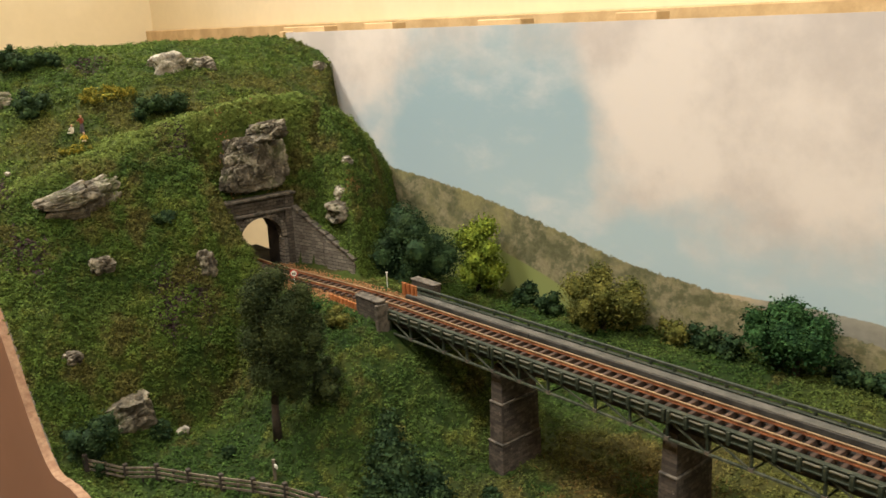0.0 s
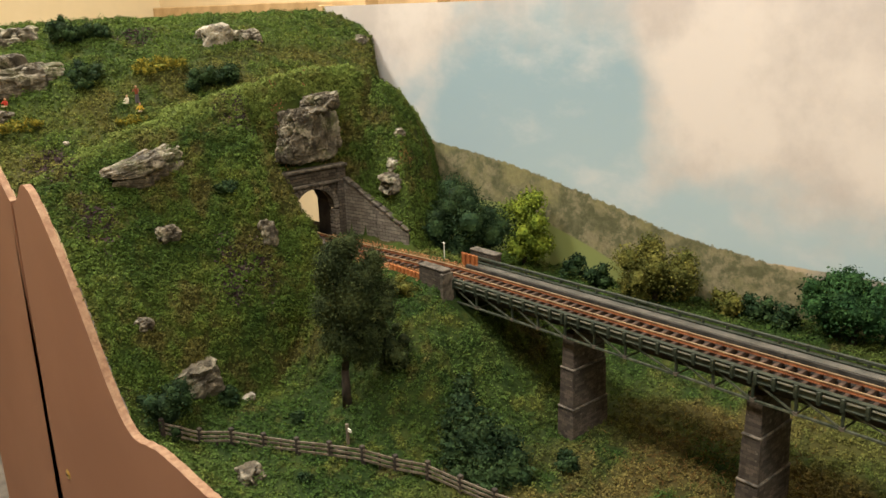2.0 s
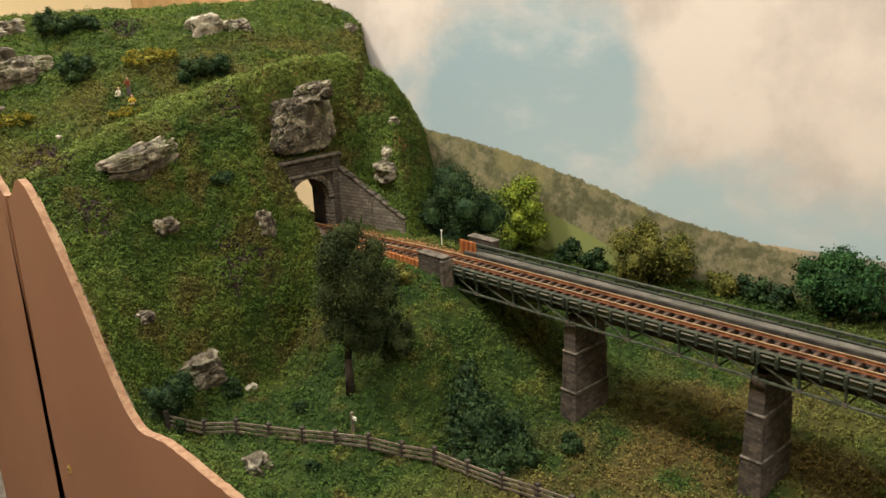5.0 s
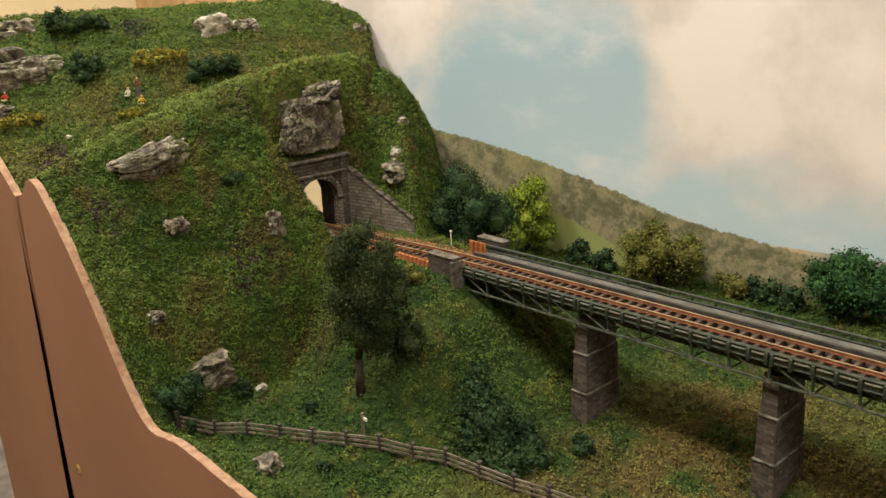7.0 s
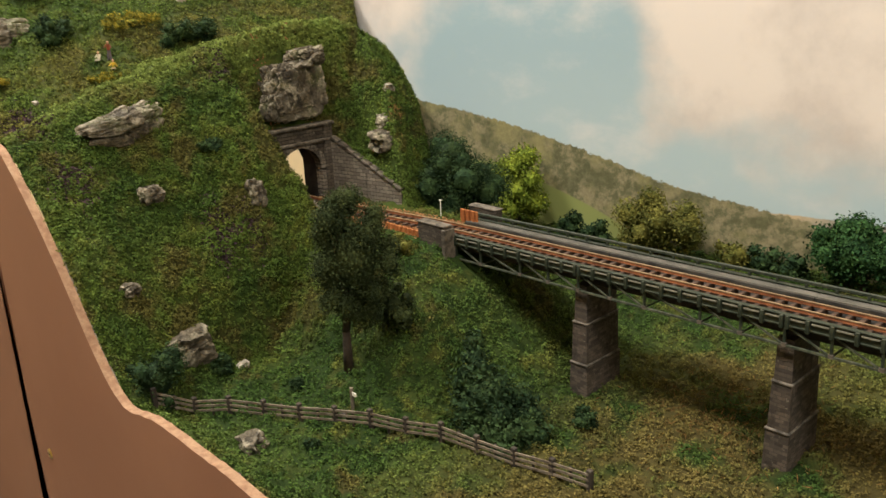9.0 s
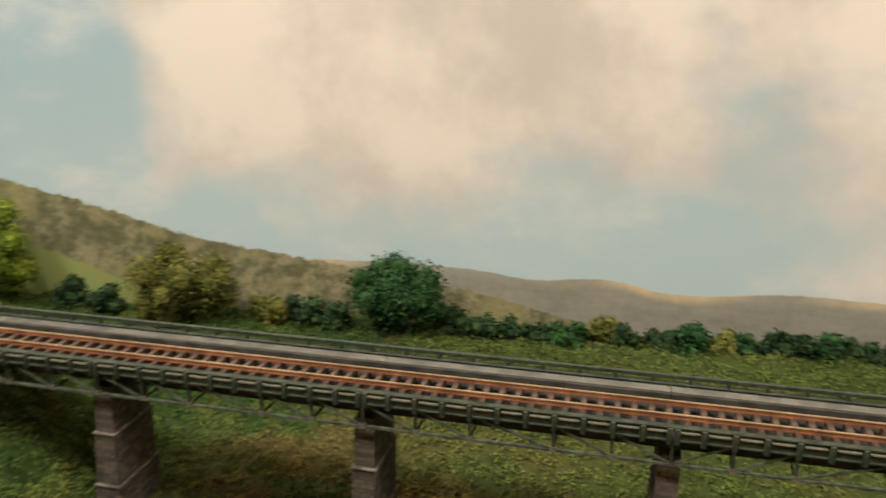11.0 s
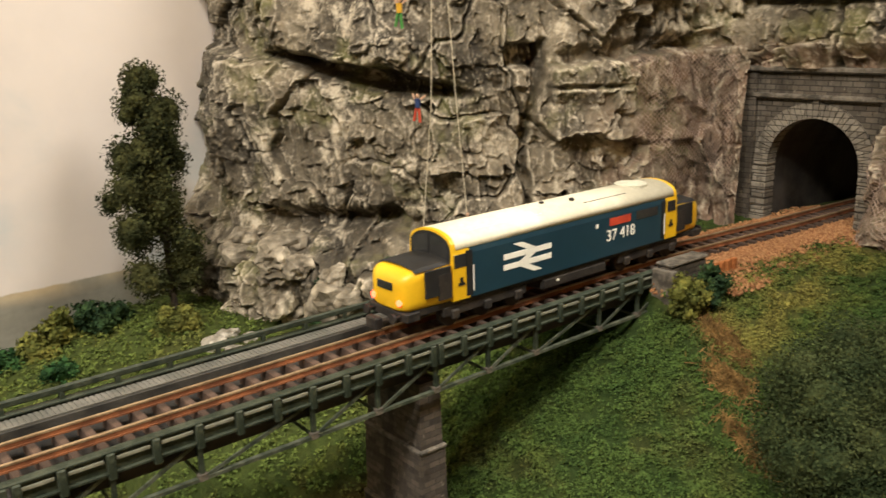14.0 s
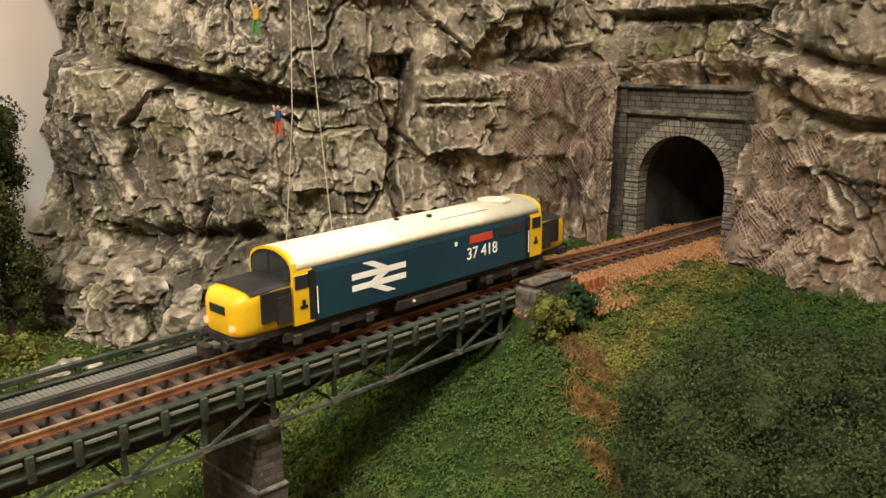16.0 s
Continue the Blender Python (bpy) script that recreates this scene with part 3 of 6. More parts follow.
    for x0, x1 in ((-0.105, -0.0835), (0.4925, 0.5115)):
        mid = (x0 + x1) / 2
        ab = new("abutment")
        ab.empty_display_size = 0.005
        ab.parent = bridge
        tz = track_z(mid) - (0.0032 if mid > 0 else 0.0)
        for y0, y1 in ((-0.0215, -0.0160), (0.0192, 0.0245)):
            part("parapet", Solid().box((x0, y0, -0.05), (x1, y1, tz + 0.0058), 0.0004), ABUTMENT, ab)
            part("coping", Solid().box((x0 - 0.0004, y0 - 0.0004, tz + 0.0058), (x1 + 0.0004, y1 + 0.0004, tz + 0.0070), 0.0004), COPING, ab, "weathered coping stone")
        edge = x0 if mid > 0 else x1
        part("pilaster", Solid().box((edge - 0.0014, -0.0230, -0.05), (edge + 0.0014, -0.0150, tz + 0.0050), 0.0003), COPING, ab, "narrow weathered corner pilaster")
        part("core", Solid().box((x0 + 0.002, -0.0160, -0.06), (x1 - 0.002, 0.0192, tz - 0.0046)), PIER, ab)
    return bridge


build_viaduct()


# ---- track ----
def build_track():
    track = thing("railway_track", "single rusty rail track on weathered sleepers", "track", kind="structure")
    xs = [-0.42 + 0.012 * i for i in range(98)]

    def sweep(name, off, lo, hi, half, material, label=""):
        s, n = Solid(), 0
        for x in xs:
            y = track_y(x) + off
            s.verts += [(x, y - half, track_z(x) + lo), (x, y + half, track_z(x) + lo), (x, y + half, track_z(x) + hi), (x, y - half, track_z(x) + hi)]
        for i in range(len(xs) - 1):
            a, b = 4 * i, 4 * i + 4
            s.faces += [[a + j, a + (j + 1) % 4, b + (j + 1) % 4, b + j] for j in range(4)]
        return part(name, s, material, track, label)
    for side in (-1, 1):
        rail = sweep("rail", side * 0.0049, -0.0015, -0.0003, 0.00034, RUST)
        foot = sweep("rail_foot", side * 0.0049, -0.0017, -0.0013, 0.00062, RUST)
        head = sweep("rail_head", side * 0.0049, -0.0004, 0.0, 0.00044, RAILTOP, "rail head worn bright along the top")
    me = Solid().box((-0.00095, -0.0088, -0.0046), (0.00095, 0.0080, -0.0016), 0.00025).mesh("sleeper", SLEEPER)
    x = -0.30
    while x < 0.66:
        turn = math.degrees(math.atan((track_y(x + 0.002) - track_y(x)) / 0.002))
        ob = part("sleeper", me, SLEEPER, track)
        ob.matrix_world = pose(x, track_y(x), track_z(x), 0, 0, turn + random.uniform(-0.8, 0.8))
        x += 0.0055
    return track


build_track()


def build_ballast(name, x0, x1, count, reach=0.0):
    """Loose chippings heaped along the formation."""
    s = Solid()
    for i in range(count):
        x = random.uniform(x0, x1)
        y = random.choice((random.uniform(-0.013, 0.013), random.gauss(-0.013, 0.004), random.gauss(0.012, 0.004)))
        if abs(y) > 0.023:
            continue
        if reach and i % 3 == 0:
            y = -0.009 - reach * random.random()
        inside = abs(y) < 0.0092
        z = track_z(x) - (0.0030 if inside else 0.0026 + 0.28 * max(0.0, abs(y) - 0.0095))
        if not inside:
            z = max(z, height(x, track_y(x) + y) + 0.0002)
        r = random.uniform(0.0004, 0.0009)
        m = Matrix.Translation((x, track_y(x) + y, z)) @ Euler((random.uniform(0, 6), random.uniform(0, 6), 0)).to_matrix().to_4x4() @ Matrix.Diagonal((r, r * 0.8, r * 0.6, 1))
        s.put([(1, 0, 0), (-1, 0, 0), (0, 1, 0), (0, -1, 0), (0, 0, 1), (0, 0, -1)], [(0, 2, 4), (2, 1, 4), (1, 3, 4), (3, 0, 4), (2, 0, 5), (1, 2, 5), (3, 1, 5), (0, 3, 5)], m)
    n = Nodes("ballast_chip")
    c = n.tone(n.mix(n.island(), (0.17, 0.07, 0.028), (0.36, 0.19, 0.085)), n.noise(60, 4), 0.7, 1.3)
    mat = n.done(c, 0.9)
    single(name, mesh_of(name, s.verts, s.faces, mat), mat, "heap of loose orange-brown ballast chippings under the rails", "ballast", kind="stuff")


build_ballast("ballast", -0.26, -0.082, 5200)
build_ballast("ballast", 0.488, 0.515, 1000)
build_ballast("ballast", 0.513, 0.64, 13000, 0.022)


# ---- tunnel portals ----
def arch_points(half, spring, n=16):
    return [(half * math.cos(math.pi * i / n), spring + half * math.sin(math.pi * i / n)) for i in range(n + 1)]


def build_portal(label, x, y, z, facing, half, spring, wide, high, ring=0.0042, count=17):
    """A stone tunnel mouth; local +x points out of the tunnel."""
    p = thing("tunnel_portal", label, "tunnel portal", m=pose(x, y, z, 0, 0, 0 if facing > 0 else 180))
    d = 0.006
    arch = arch_points(half + ring, spring)
    wall = Solid()
    left, right = -wide, wide
    outer = [(wide, -0.006), (wide, high)] + [(-wide, high), (-wide, -0.006)]
    inner = [(half + ring, -0.006)] + arch + [(-half - ring, -0.006)]
    n = len(inner)
    for xx in (0.0, -d):
        wall.verts += [(xx, a, b) for a, b in inner] + [(xx, max(-wide, min(wide, a * 3.0)) if 0 < i < n - 1 and b < high * 0.8 else (a if 0 < i < n - 1 else math.copysign(wide, a)), -0.006 if i in (0, n - 1) else (high if b >= high * 0.8 or abs(a) < half * 0.75 else b)) for i, (a, b) in enumerate(inner)]
    for i in range(n - 1):
        wall.faces.append([i, i + 1, n + i + 1, n + i])
        wall.faces.append([2 * n + i, 3 * n + i, 3 * n + i + 1, 2 * n + i + 1])
        wall.faces.append([i, 2 * n + i, 2 * n + i + 1, i + 1])
    part("face_wall", wall, PORTALSTONE, p)
    # corner fillers and pilasters
    for s in (-1, 1):
        part("pilaster", Solid().box((-d, s * wide - 0.0035, -0.006), (0.0022, s * wide + 0.0035, high), 0.0004), PORTALSTONE, p)
        lo, hi = sorted((s * half * 0.7, s * wide))
        part("spandrel", Solid().box((-d, lo, spring + half + ring), (-0.0005, hi, high)), PORTALSTONE, p)
    part("string_course", Solid().box((-d, -wide - 0.0045, high - 0.0105), (0.0026, wide + 0.0045, high - 0.0085), 0.0005), COPING, p, "projecting string course")
    part("coping", Solid().box((-d, -wide - 0.005, high), (0.0034, wide + 0.005, high + 0.0022), 0.0006), COPING, p, "heavy weathered coping")
    part("parapet", Solid().box((-d, -wide, high - 0.0085), (0.0008, wide, high)), PORTALSTONE, p)
    for i in range(count):
        a0, a1 = math.pi * (i + 0.06) / count, math.pi * (i + 0.94) / count
        r0, r1 = half, half + ring + (0.0010 if i == count // 2 else 0.0)
        v = [(xx, r * math.cos(a), spring + r * math.sin(a)) for xx in (-d, 0.0012) for r, a in ((r0, a0), (r1, a0), (r1, a1), (r0, a1))]
        part("voussoir", Solid().put(v, [(0, 1, 2, 3), (4, 7, 6, 5), (0, 4, 5, 1), (1, 5, 6, 2), (2, 6, 7, 3), (3, 7, 4, 0)]), WALLSTONE, p)
    for s in (-1, 1):
        zz, i = -0.006, 0
        while zz < spring - 0.001:
            h = min(0.0034, spring - zz)
            lo, hi = sorted((s * half, s * (half + ring + (0.0012 if i % 2 else 0.0))))
            part("jamb_stone", Solid().box((-d, lo, zz), (0.0012, hi, zz + h - 0.0003), 0.0003), WALLSTONE, p)
            zz, i = zz + h, i + 1
    return p


build_portal("grey stone railway tunnel portal set into the grassy hill", LEFT_PORTAL, track_y(LEFT_PORTAL), track_z(LEFT_PORTAL) - 0.003, 1, 0.0162, 0.0188, 0.0228, 0.0475)
build_portal("large grey stone tunnel portal at the foot of a cliff", RIGHT_PORTAL, -0.0065, track_z(0.6) - 0.003, -1, 0.0190, 0.0232, 0.0290, 0.0600, 0.0062, 29)


def build_linings():
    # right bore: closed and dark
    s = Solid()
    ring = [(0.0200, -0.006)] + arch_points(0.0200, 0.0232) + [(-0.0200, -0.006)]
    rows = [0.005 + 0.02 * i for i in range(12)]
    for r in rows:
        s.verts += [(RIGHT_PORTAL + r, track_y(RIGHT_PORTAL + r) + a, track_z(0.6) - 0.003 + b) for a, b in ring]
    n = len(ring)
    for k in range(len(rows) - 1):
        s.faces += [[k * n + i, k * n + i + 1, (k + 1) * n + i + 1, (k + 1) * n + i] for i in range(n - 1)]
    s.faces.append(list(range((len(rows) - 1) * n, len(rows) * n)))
    single("tunnel_lining", s, LINING, "dark lining of the tunnel bore", "tunnel lining", kind="structure")
    # left bore: only its far side wall, open to the room behind
    s = Solid()
    for k in range(4):
        x = LEFT_PORTAL - 0.004 - 0.0054 * k
        s.verts += [(x, track_y(x) + 0.0165, -0.012), (x, track_y(x) + 0.0165, 0.016), (x, track_y(x) + 0.011, 0.028), (x, track_y(x) - 0.004, 0.033)]
    for k in range(3):
        s.faces += [[4 * k + i, 4 * k + i + 1, 4 * k + i + 5, 4 * k + i + 4] for i in range(3)]
    s.box((-0.300, -0.05, -0.016), (LEFT_PORTAL - 0.003, 0.02, -0.0105))
    single("tunnel_lining", s, LINING, "dark curved side of the open tunnel bore", "tunnel lining", kind="structure")
    w = thing("wing_wall", "sloping coursed stone wing wall beside the tunnel mouth", "retaining wall", m=pose(0, 0, 0))
    ax, ay, bx, by = LEFT_PORTAL + 0.002, 0.0105, -0.168, 0.0215
    t0, t1 = 0.031, 0.0005
    q = Vector((bx - ax, by - ay, 0)).normalized()
    nrm = Vector((-q.y, q.x, 0)) * 0.003
    base = [(ax, ay), (bx, by)]
    v = []
    for (px, py), tz in zip(base, (t0, t1)):
        for off in (Vector((0, 0, 0)), nrm):
            v += [(px + off.x, py + off.y, -0.014), (px + off.x, py + off.y, tz)]
    part("stonework", Solid().put(v, [(0, 4, 5, 1), (2, 3, 7, 6), (1, 5, 7, 3), (0, 1, 3, 2), (4, 6, 7, 5), (0, 2, 6, 4)]), WALLSTONE, w)
    count = 9
    for i in range(count):
        f0, f1 = (i + 0.05) / count, (i + 0.95) / count
        a, b = Vector((blend(ax, bx, f0), blend(ay, by, f0), blend(t0, t1, f0) + 0.0006)), Vector((blend(ax, bx, f1), blend(ay, by, f1), blend(t0, t1, f1) + 0.0006))
        m = Matrix.Translation(a + nrm / 2) @ (b - a).to_track_quat("X", "Z").to_matrix().to_4x4()
        part("coping_stone", Solid().box((0, -0.0024, -0.0004), ((b - a).length, 0.0024, 0.0012), 0.0003, m), COPING, w)
    w = thing("wing_wall", "low pale stone wing wall half buried in grass by the tunnel", "retaining wall")
    for i in range(10):
        f0, f1 = (i + 0.04) / 10, (i + 0.96) / 10
        ax, ay, bx, by = LEFT_PORTAL + 0.003, -0.0385, -0.172, -0.0340
        a, b = Vector((blend(ax, bx, f0), blend(ay, by, f0), blend(0.022, -0.004, f0))), Vector((blend(ax, bx, f1), blend(ay, by, f1), blend(0.022, -0.004, f1)))
        m = Matrix.Translation(a) @ (b - a).to_track_quat("X", "Z").to_matrix().to_4x4()
        part("coping_stone", Solid().box((0, -0.002, -0.012), ((b - a).length, 0.002, 0.0012), 0.0003, m), COPING, w)


build_linings()


# ---- cliff on the right ----
def along(path, t):
    """The point and the outward normal at t (0..1) of a polyline."""
    seg = [(Vector(b) - Vector(a)).length for a, b in zip(path, path[1:])]
    d = t * sum(seg)
    for (a, b), n in zip(zip(path, path[1:]), seg):
        if d <= n or (a, b) == (path[-2], path[-1]):
            f = d / n
            p = Vector(a).lerp(Vector(b), f)
            q = (Vector(b) - Vector(a)).normalized()
            return p, Vector((q.y, -q.x))
        d -= n


def smooth_path(path, times=2):
    for _ in range(times):
        out = [path[0]]
        for a, b in zip(path, path[1:]):
            out += [tuple(np.add(np.multiply(a, 0.75), np.multiply(b, 0.25))), tuple(np.add(np.multiply(a, 0.25), np.multiply(b, 0.75)))]
        path = out + [path[-1]]
    return path


def crag(p, seed):
    """Split, blocky relief of bare rock, about -1 to 1."""
    o = Vector((seed * 3.1, seed * 1.7, seed))
    w = Vector((noise.noise(p * 26 + o), noise.noise(p * 26 - o), noise.noise(p * 26 + o * 2.3)))
    q = p + w * 0.005 + 0.0015 * Vector((noise.noise(p * 80 + o), noise.noise(p * 80 - o), noise.noise(p * 80)))
    d = 0.5 * noise.noise(Vector((q.x * 24, q.y * 24, q.z * 14)) + o)
    for scale, tall, step_out, split, width in ((15, 0.62, 0.75, 0.45, 14.0), (44, 0.7, 0.22, 0.10, 9.0)):
        v = Vector((q.x, q.y, q.z * tall)) * scale + o
        dist, cells = noise.voronoi(v, distance_metric="CHEBYCHEV" if scale < 100 else "DISTANCE")
        c = cells[0]
        away = v - c
        face = math.sin(c.x * 91.7 + c.y * 47.3 + c.z * 23.1)
        tip = 0.45 * (away.z * math.sin(c.x * 57.1 + c.z * 13.0) + away.x * math.sin(c.y * 71.3 + c.x * 9.0))
        d += step_out * (face + tip) - split * max(0.0, 1 - (dist[1] - dist[0]) * width)
        q = q + w * 0.0015
    return d - 0.30 * (noise.ridged_multi_fractal(Vector((q.x, q.y, q.z * 0.6)) * 34 + o, 0.85, 2.1, 5, 1.0, 2.0) - 1.1) + 0.11 * noise.noise(q * 260) + 0.09 * noise.noise(q * 520)


def scatter(i, j, k):
    """Random numbers from 0 to 1 that belong to whole numbers i, j."""
    h = (i.astype(np.int64) * 374761393 + j.astype(np.int64) * 668265263 + int(k) * 974634777) & 0x7FFFFFFF
    h = ((h ^ (h >> 13)) * 1274126177) & 0x7FFFFFFF
    h = ((h ^ (h >> 15)) * 2246822519) & 0x7FFFFFFF
    return ((h ^ (h >> 14)) & 0xFFFFF) / 0xFFFFF


def ripple(u, z, scale, k, octaves=3, gain=0.5):
    """Smooth noise over the face of a cliff, about -1 to 1."""
    total, amp = 0.0, 1.0
    for o in range(octaves):
        x, y = u * scale + 7.3 * o, z * scale - 3.1 * o
        i, j = np.floor(x), np.floor(y)
        a, b = x - i, y - j
        a, b = a * a * (3 - 2 * a), b * b * (3 - 2 * b)
        low = scatter(i, j, k + o) * (1 - a) + scatter(i + 1, j, k + o) * a
        high = scatter(i, j + 1, k + o) * (1 - a) + scatter(i + 1, j + 1, k + o) * a
        total = total + amp * (2 * (low * (1 - b) + high * b) - 1)
        scale, amp = scale * 2.03, amp * gain
    return total


def split_blocks(u, z, wide, tall, k, tilt):
    """Broken rock: each block stands out by its own amount and is tipped its own way. Gives the step (-1 to 1) and the nearness to a joint."""
    x, y = u / wide, z / tall
    i0, j0 = np.floor(x), np.floor(y)
    best, second = np.full(x.shape, 9.0), np.full(x.shape, 9.0)
    rise = np.zeros(x.shape)
    for di in (-1, 0, 1):
        for dj in (-1, 0, 1):
            i, j = i0 + di, j0 + dj
            dx, dy = x - (i + 0.1 + 0.8 * scatter(i, j, k)), y - (j + 0.1 + 0.8 * scatter(i, j, k + 1))
            d = np.maximum(np.abs(dx + 0.25 * dy), np.abs(dy - 0.2 * dx))
            h = 2 * scatter(i, j, k + 2) - 1 + tilt * (dx * (2 * scatter(i, j, k + 3) - 1) + dy * (2 * scatter(i, j, k + 4) - 1.05))
            nearer = d < best
            second = np.where(nearer, best, np.minimum(second, d))
            rise = np.where(nearer, h, rise)
            best = np.where(nearer, d, best)
    return rise, second - best


def ease(a, b, v):
    t = np.clip((v - a) / (b - a), 0, 1)
    return t * t * (3 - 2 * t)


def rock_relief(u, z, k, lean=0.22):
    """How far bare broken rock stands out, in metres, over length u and height z."""
    y = z + lean * u
    bu = u + 0.0022 * ripple(u, z, 55, k + 20) + 0.0006 * ripple(u, z, 260, k + 23, 2)
    by = y + 0.0022 * ripple(u, z, 55, k + 30) + 0.0006 * ripple(u, z, 260, k + 33, 2)
    d = 0.0030 * ripple(u, z, 26, k + 40, 2)
    for wide, tall, out, tilt, joint, width, m in ((0.036, 0.042, 0.0036, 1.5, 0.0036, 0.045, 1), (0.0130, 0.0200, 0.0021, 2.0, 0.0010, 0.05, 2), (0.0052, 0.0068, 0.00085, 2.4, 0.0003, 0.08, 3)):
        h, gap = split_blocks(bu, by, wide, tall, k + 50 * m, tilt)
        open_joint = 0.35 + 0.65 * ease(-0.2, 0.5, ripple(u, z, 40, k + 60 + m, 2))
        d = d + out * h * (1 + (0.7 if m > 1 else 0.0) * ease(0.002, -0.012, z)) - joint * open_joint * (1 - ease(0.0, width, gap))
    ridge = 1 - np.abs(ripple(bu, by, 150, k + 70, 3, 0.55))
    return d + 0.0006 * (ridge - 0.6) + 0.00022 * ripple(u, z, 700, k + 80, 2)


def main_face(s, u, z):
    """The long dark overhang, the lower undercut, the square hole, the tall crack and the big ledged block by the tunnel."""
    line = np.interp(s, (0.0, 0.028, 0.251, 0.351, 0.454, 0.519, 0.60), (0.079, 0.078, 0.071, 0.065, 0.060, 0.056, 0.054)) + 0.0012 * ripple(u, z, 90, 5, 2)
    t = z - line
    open_cut = ease(0.19, 0.27, s) * ease(0.575, 0.50, s)
    deep = np.interp(s, (0.2, 0.3, 0.46, 0.56), (0.0016, 0.0030, 0.0042, 0.0016))
    d = open_cut * (-0.019 * np.exp(-np.abs(t / deep) ** 3) + 0.005 * ease(-0.003, -0.011, t) * ease(-0.05, -0.02, t) + 0.004 * ease(0.003, 0.006, t) * ease(0.03, 0.012, t))
    d = d + (1 - ease(0.19, 0.27, s)) * 0.006 * ease(0.001, -0.003, t) * ease(-0.06, -0.02, t)
    d = d - 0.013 * np.exp(-((z - 0.003 + 0.003 * ripple(u, z, 70, 8, 2)) / 0.0055) ** 2) * ease(0.19, 0.27, s) * ease(0.52, 0.44, s)
    d = d + 0.006 * ease(-0.004, -0.016, z) * ease(0.60, 0.5, s)
    hole = ease(0.607, 0.611, s) * ease(0.664, 0.660, s) * ease(0.0640, 0.0665, z) * ease(0.0755, 0.0745, z)
    d = d - 0.011 * hole
    crack = np.abs(s - np.interp(z, (0.0, 0.03, 0.055, 0.075), (0.639, 0.636, 0.652, 0.664)) - 0.004 * ripple(u, z, 120, 11, 2))
    d = d - 0.007 * ease(0.012, 0.003, crack) * ease(-0.006, 0.004, z) * ease(0.078, 0.074, z)
    top = np.interp(s, (0.66, 0.677, 0.812, 0.99), (0.063, 0.064, 0.069, 0.072)) + 0.0012 * ripple(u, z, 110, 13, 2)
    block = ease(0.668, 0.680, s + 0.003 * ripple(u, z, 90, 14, 2)) * ease(0.0012, -0.0012, z - top)
    d = d + block * (0.0075 - 0.0035 * ease(0.058, 0.050, z) * ease(0.80, 0.74, s))
    d = d - 0.0035 * np.exp(-(((z - 0.0572) / 0.0009) ** 2)) * ease(0.668, 0.68, s) * ease(0.80, 0.77, s)
    d = d - 0.004 * np.exp(-(((z - 0.012 - 0.05 * (s - 0.74)) / 0.0016) ** 2)) * ease(0.67, 0.69, s) * ease(0.84, 0.80, s)
    return d + 0.0045 * ease(0.004, 0.010, z - top) * ease(0.66, 0.70, s)


def side_face(s, u, z):
    """Layered rock over a smoother netted foot."""
    line = np.interp(s, (0.0, 0.03, 0.2, 0.32, 0.6, 1.0), (0.069, 0.068, 0.0565, 0.053, 0.055, 0.06)) + 0.0015 * ripple(u, z, 80, 15, 2)
    t = z - line
    d = -0.007 * np.exp(-((t / 0.0016) ** 2)) + 0.0055 * ease(0.001, 0.005, t) * ease(0.016, 0.012, t) - 0.005 * np.exp(-(((t - 0.017) / 0.0016) ** 2)) + 0.004 * ease(0.018, 0.022, t)
    d = d + 0.0035 * ease(-0.001, -0.004, t) * ease(-0.02, -0.016, t) * ease(0.22, 0.28, s)
    return d - 0.008 * np.exp(-(((z + 0.024) / 0.004) ** 2))


def crown_face(s, u, z):
    """Two blocks with a cleft between them, leaning out above the portal."""
    return -0.005 * np.exp(-(((s - 0.562 - 0.01 * ripple(u, z, 90, 17, 2)) / 0.010) ** 2)) + 0.004 * ease(0.064, 0.072, z) * ease(0.098, 0.088, z) - 0.006 * np.exp(-(((z - 0.0895) / 0.002) ** 2)) + 0.009 * ease(0.088, 0.093, z)


def cliff_points(path, z0, z1, lean, k, shape, s, z, proud=0.0):
    """Points on a cliff at arrays of s (0 to 1 along the path) and z."""
    path = np.array(smooth_path(path))
    run = np.concatenate([[0], np.cumsum(np.linalg.norm(np.diff(path, axis=0), axis=1))])
    u = s * run[-1]
    x, y = np.interp(u, run, path[:, 0]), np.interp(u, run, path[:, 1])
    e = 0.012
    tx = np.interp(u + e, run, path[:, 0]) - np.interp(u - e, run, path[:, 0])
    ty = np.interp(u + e, run, path[:, 1]) - np.interp(u - e, run, path[:, 1])
    n = np.hypot(tx, ty)
    d = rock_relief(u, z, k) + shape(s, u, z) + lean((z - z0) / (z1 - z0)) + proud
    return np.stack([x + d * ty / n, y - d * tx / n, z], -1)


def build_cliff(label, path, z0, z1, lean, k, shape, nu, nv):
    """Rows stand close where the camera looks and wide above."""
    zs = np.concatenate([np.linspace(z0, min(z1, 0.108), nv), np.linspace(0.108, z1, 24)[1:]])
    s, z = np.meshgrid(np.linspace(0, 1, nu), zs, indexing="ij")
    verts = cliff_points(path, z0, z1, lean, k, shape, s, z).reshape(-1, 3)
    m = len(zs)
    a = (np.arange(nu - 1)[:, None] * m + np.arange(m - 1)[None]).reshape(-1)
    faces = np.stack([a, a + m, a + m + 1, a + 1], 1)
    single("cliff", mesh_of("cliff", verts.tolist(), faces.tolist(), CLIFF, True), CLIFF, label, "cliff", kind="structure")


